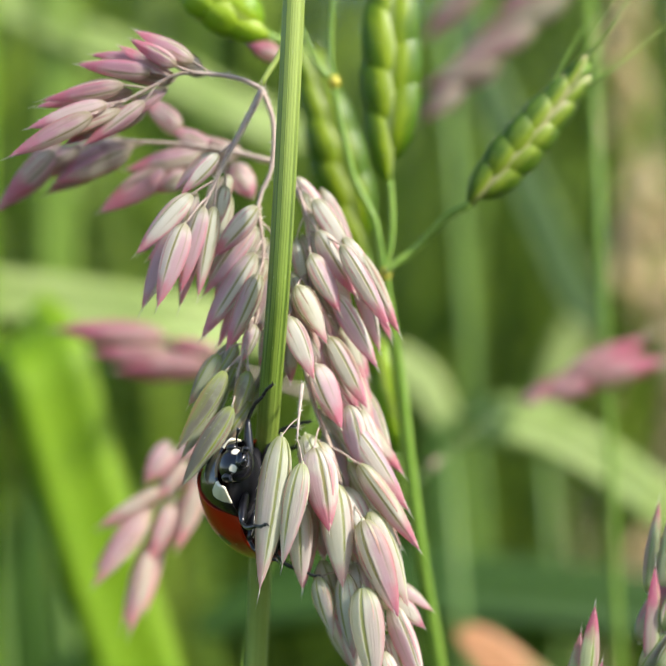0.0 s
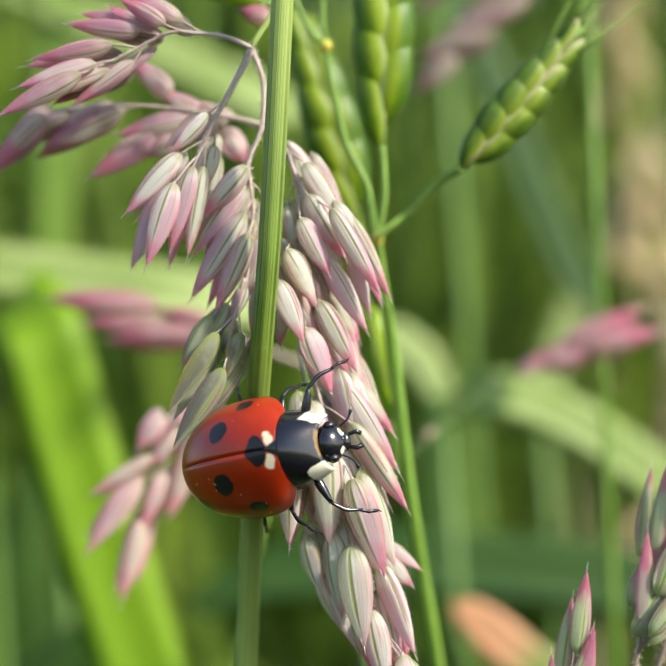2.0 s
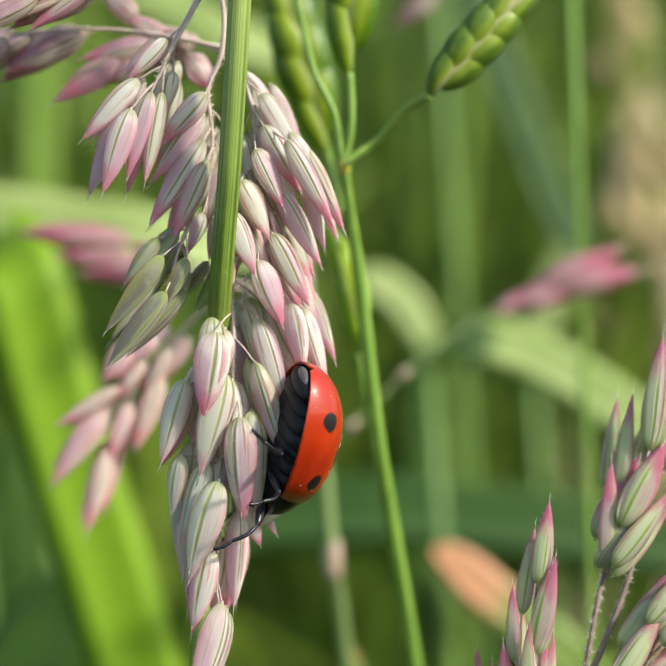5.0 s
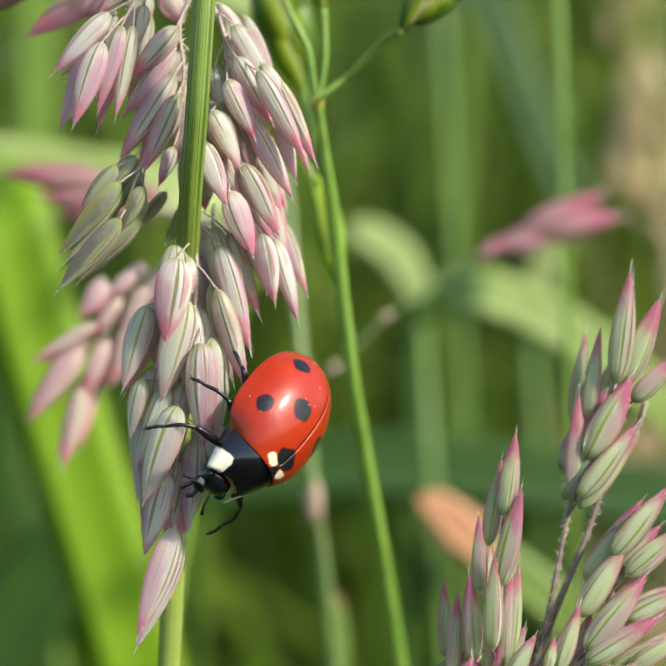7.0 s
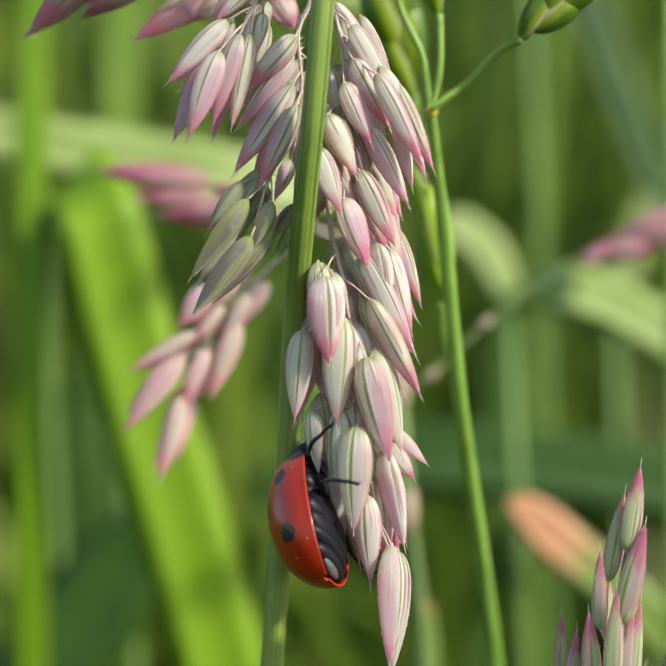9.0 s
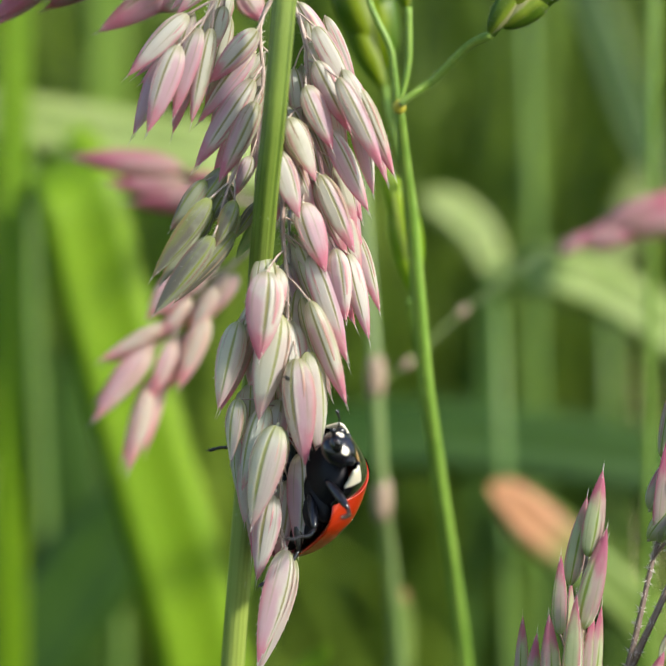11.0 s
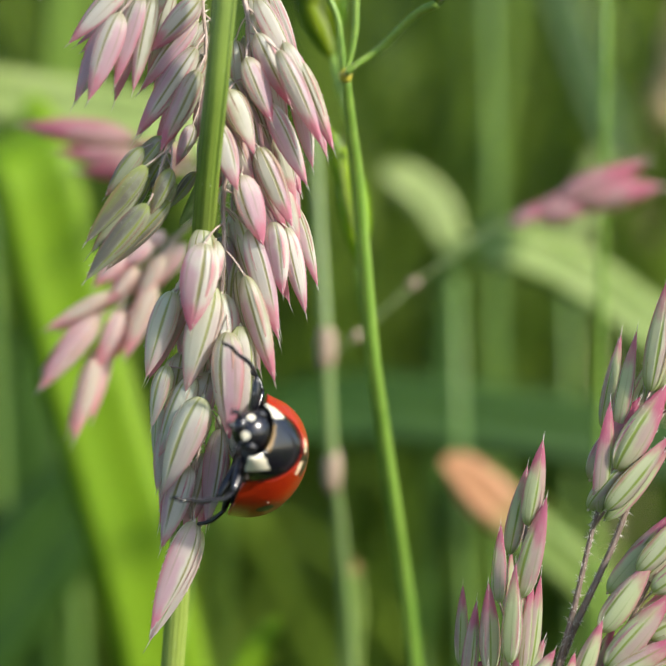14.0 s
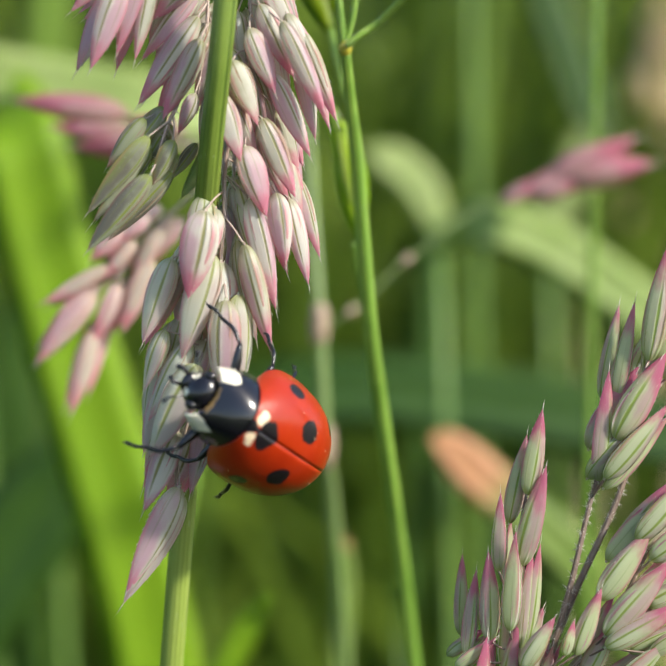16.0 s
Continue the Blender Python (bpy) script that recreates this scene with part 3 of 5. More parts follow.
leaf_thing("grass_shoot", [(-11.3, 150, -45.91), (-14.5, 150, -31.27), (-18.1, 150, -18.71), (-21.0, 150, -9.03), (-23.6, 150, 0.33), (-25.5, 150, 7.48), (-27.2, 152, 10.24), (-29.2, 155, 11.59)], 8.0, BLADE_BRIGHT, "broad bright green blade, folded over and hanging", tip=0.0, root=1.0)
leaf_thing("grass_shoot", [(-47.36, 160, 17.82), (-37.41, 160, 16.05), (-31.43, 160, 14.75), (-23.45, 160, 13.61), (-15.46, 160, 12.27), (-9.14, 162, 11.07), (-3.47, 166, 10.57)], 5.4, BLADE_PALE, "pale green grass blade lying nearly level", tip=0.2)
leaf_thing("grass_shoot", [(52.49, 175, -29.63), (38.38, 169, -12.83), (32.1, 165, -6.83), (26.08, 165, -2.19), (21.18, 165, 0.58), (17.06, 165, 1.89), (14.14, 169, 1.53), (12.06, 175, -1.06)], 5.0, BLADE_PALE, "pale green arching grass blade with a drooping tip", tip=0.25)
leaf_thing("grass_shoot", [(60.6, 200, -27.2), (45.72, 200, -22.45), (30.79, 200, -19.68), (15.86, 200, -17.9), (3.42, 200, -17.17), (-9.02, 200, -18.9), (-16.51, 200, -22.69)], 8.5, BLADE_DEEP_SHADED, "wide dark green blade lying level low in the grass", tip=0.3)
leaf_thing("grass_shoot", [(33.17, 158, -42.39), (27.89, 154, -33.71), (23.18, 150, -27.3), (18.37, 150, -23.13), (14.66, 150, -20.1), (12.07, 150, -17.64), (10.39, 150, -16.76)], 4.2, WITHERING, "grass blade withering to orange at its blunt tip", tip=0.3)
leaf_thing("grass_shoot", [(-9.07, 132, -43.73), (-6.31, 132, -34.08), (-4.44, 132, -29.77), (-2.55, 132, -26.84)], 2.2, BLADE_BRIGHT, "short bright green blade with a blunt tip", tip=0.3)
leaf_thing("grass_shoot", [(2.73, 135, -39.87), (2.83, 135, -31.49), (3.05, 135, -26.45), (3.09, 135, -22.92)], 1.9, WITHERING_TIP, "short upright blade with a brownish tip", tip=0.4)
leaf_thing("grass_shoot", [(-32.26, 158, -50.09), (-32.27, 156, -32.78), (-32.06, 154, -10.77), (-32.09, 154, 8.21), (-31.97, 154, 27.15), (-31.79, 154, 42.27)], 3.0, BLADE_BRIGHT, "straight upright green blade", tip=0.0, root=1.0)
leaf_thing("grass_shoot", [(21.74, 250, -54.11), (21.49, 250, -23.46), (21.73, 250, 1.34), (23.22, 250, 26.38), (25.36, 250, 51.68), (26.58, 250, 77.27)], 1.8, BLADE_MID, "tall upright pale green blade", tip=0.0, root=1.0)
leaf_thing("grass_shoot", [(12.49, 180, 1.9), (10.29, 180, 5.97), (7.62, 180, 8.25), (4.94, 180, 9.85)], 4.0, BLADE_PALE, "pale green grass shoot with a blunt end", tip=0.3)
leaf_thing("grass_shoot", [(-30.61, 190, 7.04), (-30, 190, 21.31), (-29.63, 190, 35.69), (-29.64, 190, 59.92)], 5.0, BLADE_MID, "upright yellow-green blade of meadow grass", tip=0.0, root=1.0)
leaf_thing("grass_shoot", [(-41.18, 190, 53.25), (-29.28, 190, 47.28), (-17.39, 190, 41.79), (-7.89, 190, 36.82), (-0.22, 194, 34.48)], 5.0, BLADE_PALE, "pale green blade slanting across the grass", tip=0.2)
leaf_thing("grass_shoot", [(16.76, 220, 62.71), (24.62, 220, 40.12), (31.41, 220, 22.18), (36.14, 220, 12.13)], 5.0, BLADE_DEEP_SHADED, "dark green blade leaning across the meadow", tip=0.2)
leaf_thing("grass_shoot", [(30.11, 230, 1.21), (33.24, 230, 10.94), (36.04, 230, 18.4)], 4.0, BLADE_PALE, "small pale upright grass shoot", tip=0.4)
leaf_thing("grass_shoot", [(11.09, 210, -47.48), (12.35, 210, -33.43), (13.05, 210, -17.81), (14.55, 210, 8)], 2.6, BLADE_DEEP_SHADED, "upright mid green blade", tip=0.1)

# two dark blades added at lower left in place of deep shade
leaf_thing("grass_shoot", [(-44, 176, -52), (-36, 176, -40), (-28, 176, -28), (-21, 176, -18)], 11.0, BLADE_DEEP_SHADED, "broad dark blade added for the shade low in the grass", tip=0.4)
leaf_thing("grass_shoot", [(-33, 196, -62), (-34, 196, -42), (-34.5, 196, -20), (-34, 196, -4)], 8.0, BLADE_DEEP_SHADED, "upright dark blade added for the shade in the grass", tip=0.5)


# ---- blurred seed heads behind ----
def seed_head(label, axis, rows, meshes, bark, thick, seed, longer=0.0, via=()):
    p = at(*axis[0])
    foot = Vector((p.x + 0.01, p.y + 0.02, 0.0))
    ob = thing("seeding_grass", foot, label, "grass flower")
    flower_branch(ob, axis, rows, meshes, bark, thick, seed, hairs=10, longer=longer)
    low = [p - foot, *([at(*q) - foot for q in via] or [(p - foot) * 0.55]), Vector((0, 0, -0.002))]
    part("culm", Shape().tube(curve_points(low, 8), lambda t: thick * (1 + 0.8 * t), 8).mesh("culm", BROME_STEM), ob)
    return ob


seed_head("rosy grass head hanging level among green blades", [(-1.66, 119.5, 3.64), (-6.43, 119.5, 5.53), (-10.02, 119.5, 6.49), (-13.3, 119.5, 7.75)], [
    (-12.65, 119, 8.31, -20.4, 119, 8.98, 1.71),
    (-12.37, 119, 7.11, -17.89, 119, 7.2, 1.53),
    (-9.7, 119, 6.17, -16.26, 119, 5.92, 1.65),
    (-8.79, 119, 7.05, -12.36, 119, 8.01, 1.18),
], FOG_BLUSH, BRANCH, 0.00022, 21, via=((-6.5, 120, -11), (-10, 120.5, -36), (-13, 122, -72), (-13, 124, -130), (-8, 128, -220), (0, 133, -340)))
seed_head("rosy grass head pointing upward, out in the meadow", [(20.5, 131, 38.84), (16.03, 131, 34.17), (11.93, 131, 30.52), (8.53, 131, 27.21)], [
    (8.77, 130, 27.01, 6.76, 130, 25.38, 1.61),
    (10.8, 130, 28.98, 7.14, 130, 27.7, 1.93),
    (13.17, 130, 31.29, 8.81, 130, 29.01, 2.13),
    (15.54, 130, 33.59, 10.51, 130, 30.99, 2.13),
    (17.92, 130, 35.91, 12.9, 130, 33.96, 1.93),
    (9.93, 130, 34.67, 7.22, 130, 31.7, 1.93),
], FOG_DUSTY, BRANCH, 0.0003, 22, longer=0.6)
grey = thing("slender_grass", Vector((at(*[(3.12, 131, -32.31), (1.96, 127, -19.74), (1.32, 125, -14.81), (0.7, 125, -6.06), (-0.02, 127, 2.18), (-0.62, 129, 10.03)][0]).x, at(*[(3.12, 131, -32.31), (1.96, 127, -19.74), (1.32, 125, -14.81), (0.7, 125, -6.06), (-0.02, 127, 2.18), (-0.62, 129, 10.03)][0]).y, 0.0)), "thin grey-green grass with swollen nodes and a rosy head on a twig", "grass stem")
gp = curve_points([at(*p) - grey.location for p in [(3.12, 131, -32.31), (1.96, 127, -19.74), (1.32, 125, -14.81), (0.7, 125, -6.06), (-0.02, 127, 2.18), (-0.62, 129, 10.03)]], 6)
part("culm", Shape().tube([Vector((0.004, 0.01, -0.002)), gp[0] * 0.6, *gp], lambda t: 0.00056 - 0.0002 * t, 10).mesh("culm", GREY_STEM), grey)
for q in (gp[12], gp[18]):
    part("node", Shape().tube([q + Vector((0, 0, k * 0.0005)) for k in range(-3, 4)], lambda t: 0.00052 + 0.00022 * math.sin(math.pi * t), 10).mesh("node", TAN_NODE), grey)


flower_branch(grey, [(0.85, 125, -7), (1.64, 125, -5.92), (2.9, 125, -5.09), (4.66, 126, -3.44), (6.86, 127, -1.33), (9.87, 128, 0.83), (13.03, 129, 3.03), (16.44, 129, 4.68)], [
    (15.52, 128, 3.62, 19.79, 128, 6.29, 1.4),
    (17.16, 128, 4.72, 23.56, 128, 8, 1.9),
    (18.46, 128, 5.02, 24.81, 128, 6.2, 2.09),
    (13.89, 128, 3.17, 17.17, 128, 5.04, 1.14),
    (15.85, 128, 3.78, 20.4, 128, 4.99, 1.46),
], FOG_BLUSH, GREY_STEM, 0.00013, 23, hairs=10, label="rosy purple head on a thin twig")
q = at(*[(0.85, 125, -7), (1.64, 125, -5.92), (2.9, 125, -5.09), (4.66, 126, -3.44), (6.86, 127, -1.33), (9.87, 128, 0.83), (13.03, 129, 3.03), (16.44, 129, 4.68)][2]) - grey.location
part("node", Shape().tube([q + Vector((0.0001, 0, 0.0001)) * k for k in range(-4, 5)], lambda t: 0.00014 + 0.00022 * math.sin(math.pi * t), 9).mesh("node", TAN_NODE), grey)
q = at(*[(0.85, 125, -7), (1.64, 125, -5.92), (2.9, 125, -5.09), (4.66, 126, -3.44), (6.86, 127, -1.33), (9.87, 128, 0.83), (13.03, 129, 3.03), (16.44, 129, 4.68)][4]) - grey.location
part("node", Shape().tube([q + Vector((0.0001, 0, 0.0001)) * k for k in range(-4, 5)], lambda t: 0.00014 + 0.00022 * math.sin(math.pi * t), 9).mesh("node", TAN_NODE), grey)


# ---- brome grass ----
def lemma_mesh(name, mats, hairs=50):
    """Round-backed husks, 1 wide and 1 long, widest halfway, that clasp the axis with their edges."""
    res = []
    for k in range(4):
        rng = random.Random(name + str(k))
        s = Shape()
        nv, nu = 14, 14
        rows = []
        bow = rng.uniform(0.02, 0.08)
        for i in range(nv + 1):
            v = i / nv
            h = 0.5 * (2.46 * (v + 0.02) ** 0.65 * max(0.0, 1 - v) ** 0.65 + 0.02)
            r = []
            for j in range(nu + 1):
                u = 2 * j / nu - 1
                a = 1.75 * u
                r.append(Vector((h * math.sin(a), -h * (0.86 * math.cos(a) + 0.16 * (1 - abs(u)) ** 2) + bow * v * v, v)))
            rows.append(r)
        s.grid(rows, lambda i, j: (j / nu, i / nv), False, 0)
        for q in range(hairs):
            i, j = rng.randint(1, nv), rng.randint(0, nu)
            p = rows[i][j]
            s.hair(p, Vector((p.x * 1.8, p.y * 1.8, rng.uniform(0.2, 0.6))), rng.uniform(0.02, 0.045), 0.0035, 1)
        s.hair(rows[-1][nu // 2], Vector((rng.uniform(-.1, .1), rng.uniform(-.1, .1), 1)), rng.uniform(0.05, 0.16), 0.014, 1)
        res.append(s.mesh(name, mats))
    return res


def brome_spikelet(plant, row, meshes, seed, count, label, awns=0.0, spin=0.0, spread=1.0, long=0.29):
    """A flattened spikelet of husks in two ranks, each clasping the next one above on its side."""
    rng = random.Random(seed)
    bx, by, bz, tx, ty, tz, w = row
    a, b = at(bx, by, bz), at(tx, ty, tz)
    m = aimed(a, b, 1.0, spin, 1.0)
    m = Matrix.Translation(a - plant.location) @ m.to_quaternion().to_matrix().to_4x4()
    length, w = (b - a).length, w / 1000.0
    s = Shape().tube([Vector((0, 0, length * k / 8)) for k in range(9)], lambda t: 0.0002, 6)
    if awns:
        for k in range(9):
            x = rng.uniform(-.3, .3) * w
            s.tube([Vector((x, rng.uniform(-.2, .2) * w, length * (0.66 + 0.035 * k))), Vector((1.6 * x, rng.uniform(-.3, .3) * w, length * (0.8 + 0.045 * k))),
                    Vector((2.6 * x, rng.uniform(-.4, .4) * w, length * (0.92 + 0.05 * k + awns)))], lambda t: 0.00007 * (1.2 - t), 4)
    core = part("spikelet", s.mesh("spikelet", BROME_STEM), plant, label, m)
    for k in range(count):
        t = k / (count - 1)
        side = 1 if k % 2 else -1
        full = min(1.0, 0.72 + 1.4 * t) * (1 - 0.5 * max(0.0, t - 0.55) / 0.45)
        size = length * long * (0.94 + 0.12 * rng.random())
        wide = 0.76 * w * full
        tilt = spread * side * (0.15 - 0.07 * t)
        q = (Matrix.Translation((side * 0.04 * w * spread, rng.uniform(-0.02, 0.02) * w, (length - 0.9 * size) * t)) @ Matrix.Rotation(tilt, 4, "Y")
             @ Matrix.Rotation(side * (1.06 + rng.uniform(-.12, .12)), 4, "Z") @ Matrix.Diagonal((wide, wide * 1.12, size, 1)))
        part("lemma", meshes[rng.randrange(len(meshes))], core, "", q)
    return core


BROME_LEMMA = lemma_mesh("brome_lemma", [BROME, HAIR])
DULL_LEMMA = lemma_mesh("dull_lemma", [BROME_DULL, HAIR], 140)
LIME_LEMMA = lemma_mesh("lime_lemma", [LIME, HAIR])


def stalk(plant, pts, r0, r1, mat=None, name="stalk", hairs=0, seed=1, label=""):
    rng = random.Random(seed)
    c = [p - plant.location for p in curve_points([at(*q) for q in pts], 6)]
    s = Shape().tube(c, lambda t: r0 + (r1 - r0) * t, 9)
    for k in range(hairs):
        d = Vector((rng.uniform(-1, 1), rng.uniform(-1, 1), rng.uniform(-.4, .6))).normalized()
        i = rng.randrange(len(c) - 1)
        s.hair(c[i].lerp(c[i + 1], rng.random()) + d * r1 * 0.8, d, rng.uniform(0.00008, 0.0002), 0.000008, 1)
    return part(name, s.mesh(name, [mat or BROME_STEM, HAIR]), plant, label)


def build_brome():
    axis = [(8.4, 112, -34.33), (6.55, 110, -21.55), (5.36, 107, -14.3), (4.52, 105, -9.29), (3.82, 103, -4.7), (2.84, 101, 4.32), (2.46, 100, 7.08), (2, 98.5, 10.63)]
    p = at(*axis[0])
    plant = thing("brome_grass", Vector((p.x, p.y, 0.0)), "green brome grass with plump striped spikelets on forked stalks", "grass plant")
    c = [q - plant.location for q in curve_points([at(*q) for q in axis], 6)]
    s = Shape().tube([Vector((0.02, 0.02, -0.002)), c[0] * 0.5 + Vector((0.008, 0.01, 0)), *c], lambda t: 0.00050 - 0.00024 * t ** 3, 10)
    part("culm", s.mesh("culm", BROME_STEM), plant)
    stalk(plant, [(2, 98.5, 10.71), (2.36, 98.5, 12.25), (2.51, 98.5, 13.76), (2.43, 98.5, 16.15)], 0.00018, 0.00020, hairs=30)
    stalk(plant, [(2.03, 98, 10.71), (2.68, 98, 11.25), (3.95, 98, 12.18), (5.64, 97, 13.78), (6.91, 96, 14.37)], 0.00019, 0.00026, hairs=220, seed=2)
    stalk(plant, [(1.9, 98.5, 10.76), (1.69, 98.5, 12.52), (1.39, 98.5, 14.03), (0.31, 98.5, 16.3), (-0.27, 98.5, 18.83), (-0.61, 98.5, 20.6), (-0.76, 98.5, 22.12)], 0.00022, 0.00017, hairs=30, seed=3)
    stalk(plant, [(-0.76, 98.5, 22.17), (-0.93, 98.5, 23.9), (-0.82, 98.5, 25.93), (-0.46, 98.5, 29.23)], 0.00017, 0.00013, hairs=30, seed=4)
    stalk(plant, [(-0.76, 98.5, 22.17), (-1.45, 98.5, 22.77), (-2.06, 98.5, 23.92), (-3.02, 98.5, 26.47), (-3.23, 98.5, 29.27)], 0.00017, 0.00013, hairs=30, seed=5)
    stalk(plant, [(1.19, 105, 12.41), (1.43, 104, 10.73), (2.05, 104, 8.61), (2.68, 104, 7.02)], 0.00020, 0.00016)
    stalk(plant, [(2.86, 106, -0.2), (3.11, 107, -2.04), (3.84, 109.5, -4.75)], 0.00020, 0.00020)
    for q in (axis[-1], [(1.9, 98.5, 10.76), (1.69, 98.5, 12.52), (1.39, 98.5, 14.03), (0.31, 98.5, 16.3), (-0.27, 98.5, 18.83), (-0.61, 98.5, 20.6), (-0.76, 98.5, 22.12)][-1]):
        k = at(*q) - plant.location
        part("node", Shape().tube([k + Vector((0, -0.00003, d * 0.00013)) for d in range(-3, 4)], lambda t: 0.0002 + 0.0002 * math.sin(math.pi * t), 10).mesh("node", YELLOW), plant, "yellow swollen node")
    brome_spikelet(plant, (2.48, 99.4, 16.27, 2.97, 99.4, 32.01, 3.2), BROME_LEMMA, 31, 9, "plump green spikelet with pale husk edges", long=0.42)
    brome_spikelet(plant, (6.9, 96, 14.32, 14.0, 96, 22.38, 2.5), DULL_LEMMA, 32, 11, "hairy dull green spikelet with fine awns", awns=0.22, spin=0.25, spread=1.2, long=0.36)
    brome_spikelet(plant, (1.23, 106, 12.51, -2.37, 106, 26.25, 3.2), BROME_LEMMA, 33, 9, "green spikelet leaning behind the others", long=0.42)
    brome_spikelet(plant, (3.45, 105, -0.24, 1.35, 105, 7.83, 2.3), LIME_LEMMA, 34, 3, "slim lime green spikelet", spread=0.4, long=0.72)


build_brome()


def build_top_spikelet():
    rows = [
    (-4.53, 97, 24.74, -10.41, 97, 28.2, 3.13),
    (-3.93, 97, 23.41, -5.82, 97, 24.19, 1.25),
    ]
    axis = [(-4.53, 97, 24.74), (-4.25, 97, 23.87), (-3.86, 97, 23.31)]
    p = at(*axis[-1])
    plant = thing("nodding_brome_grass", Vector((p.x, p.y + 0.004, 0.0)), "nodding hairy green brome spikelet with a pink bud below it", "grass plant")
    stalk(plant, axis, 0.00013, 0.00008, hairs=40, seed=7)
    low = [at(*axis[0]) - plant.location, *[at(*q) - plant.location for q in [(-3.6, 98, 25.4), (-3.0, 103, 36.1), (-1.96, 137, 54.3), (-8, 207, 70.01), (-16, 247, 45.16)]], Vector((-0.012, 0.15, -0.002))]
    part("culm", Shape().tube(curve_points(low, 8), lambda t: 0.00014 + 0.0003 * t, 8).mesh("culm", BROME_STEM), plant)
    brome_spikelet(plant, rows[0], LIME_LEMMA, 35, 7, "hairy green spikelet", long=0.5)
    bx, by, bz, tx, ty, tz, w = rows[1]
    part("bud", FOG_BLUSH[0], plant, "small pink bud", aimed(at(bx, by, bz) - plant.location, at(tx, ty, tz) - plant.location, w / 1000, 0.3))


build_top_spikelet()


# ---- upright panicle ----
def build_upright_panicle():
    axis = [(11.49, 91.4, -28.51), (12.94, 91.4, -23.05), (13.61, 91.4, -20.43), (14.39, 91.4, -17.12), (15.12, 91.4, -13.47), (15.65, 91.4, -11.42)]
    p = at(*axis[0])
    plant = thing("magenta_grass", Vector((p.x - 0.01, p.y + 0.005, 0.0)), "upright grass panicle with magenta-edged green spikelets on hairy stalks", "grass plant")
    c = [q - plant.location for q in curve_points([p, p.lerp(plant.location, 0.5) + Vector((0.002, 0, 0)), plant.location - Vector((0, 0, 0.002))], 8)]
    part("culm", Shape().tube(c, lambda t: 0.00022 + 0.0004 * t, 9).mesh("culm", BROME_STEM), plant)
    flower_branch(plant, axis, [
    (15.55, 91, -11.39, 15.89, 91, -6.25, 1.35),
    (16.53, 91.8, -7.2, 17.3, 91.8, -2.67, 1.18),
    (16.58, 90.7, -9.28, 18.78, 90.7, -5.25, 1.98),
    (16.07, 90.2, -11.33, 18.88, 90.2, -7.85, 1.57),
    (18.03, 91, -5.02, 18.82, 91, 0.34, 1.49),
    (18.71, 91.6, -5.26, 20.52, 91.6, -1.14, 1.59),
    (19.05, 91, -6.4, 21.13, 91, -4.37, 1.49),
    ], FOG_MAGENTA, BRANCH_RED, 0.00023, 41, hairs=900, plump=0.90, extra=0.6, longer=0.12)
    flower_branch(plant, [(13.67, 91.9, -20.52), (14.67, 91.9, -17.89), (16.34, 91.9, -14), (17.53, 91.9, -10.79), (19.31, 91.9, -7.81), (19.68, 91.9, -5.74)], [], FOG_MAGENTA, BRANCH_RED, 0.00021, 42, hairs=700)
    flower_branch(plant, [(12.46, 90.4, -24.19), (11.48, 90.4, -21.47), (11.06, 90.4, -18.75), (11.33, 90.4, -15.36), (11.82, 90.4, -12.2)], [
    (11.78, 90, -12.16, 12.39, 90, -8.22, 1.29),
    (11.58, 89.6, -15.72, 12.65, 89.6, -11.13, 1.69),
    (10.37, 90, -16.21, 10.37, 90, -12.6, 1.12),
    (10.94, 89.2, -19.01, 11.11, 89.2, -14.43, 1.33),
    (9.99, 90, -19.8, 9.82, 90, -15.64, 1.34),
    (11.94, 90.3, -20.1, 12.5, 90.3, -15.25, 1.25),
    (8.89, 90.5, -20.73, 9.23, 90.5, -16.71, 1.03),
    (14.55, 89.6, -20.46, 15.61, 89.6, -17.34, 1.33),
    (13.82, 89.2, -20.6, 14.18, 89.2, -18.94, 0.88),
    (11.78, 89, -21.21, 13.2, 89, -18.78, 1.32),
    (8.5, 90, -21.58, 10.32, 90, -20.14, 1.12),
    (10.73, 90, -23.64, 11.47, 90, -19.15, 1.34),
    (9.33, 89.5, -23.96, 9.83, 89.5, -19.94, 1.33),
    (12.53, 90, -24.11, 13.25, 90, -20.52, 1.25),
    ], FOG_MAGENTA, BRANCH_RED, 0.00018, 43, hairs=160, plump=0.84, extra=0.8, longer=0.12)
    flower_branch(plant, [(12.58, 90.4, -23.74), (14.88, 90.4, -21.29), (16.5, 90.4, -18.82), (18.13, 90.4, -15.45)], [
    (17.74, 90, -14.49, 20.49, 90, -11.25, 1.79),
    (15.89, 90, -17.62, 18.19, 90, -14.27, 1.79),
    (16.22, 89.4, -19.33, 19.19, 89.4, -15.78, 1.77),
    (16.28, 89.1, -20.06, 19.77, 89.1, -17.98, 1.55),
    (18.51, 90, -15.63, 21.25, 90, -13.4, 1.56),
    (18.48, 90, -18.1, 21.44, 90, -16.56, 1.56),
    (15.04, 90, -21.89, 16.43, 90, -19.21, 1.34),
    (16.84, 90, -22.36, 19.36, 90, -19.92, 1.47),
    (18.67, 90, -20.58, 21.4, 90, -19.04, 1.34),
    ], FOG_MAGENTA, BRANCH_RED, 0.00018, 44, hairs=160, plump=0.84, extra=0.8, longer=0.12)
    return plant


upright = build_upright_panicle()


# ---- the nodding panicle on its culm ----
STEM_FOOT = Vector((-0.030, 0.100, 0.0))


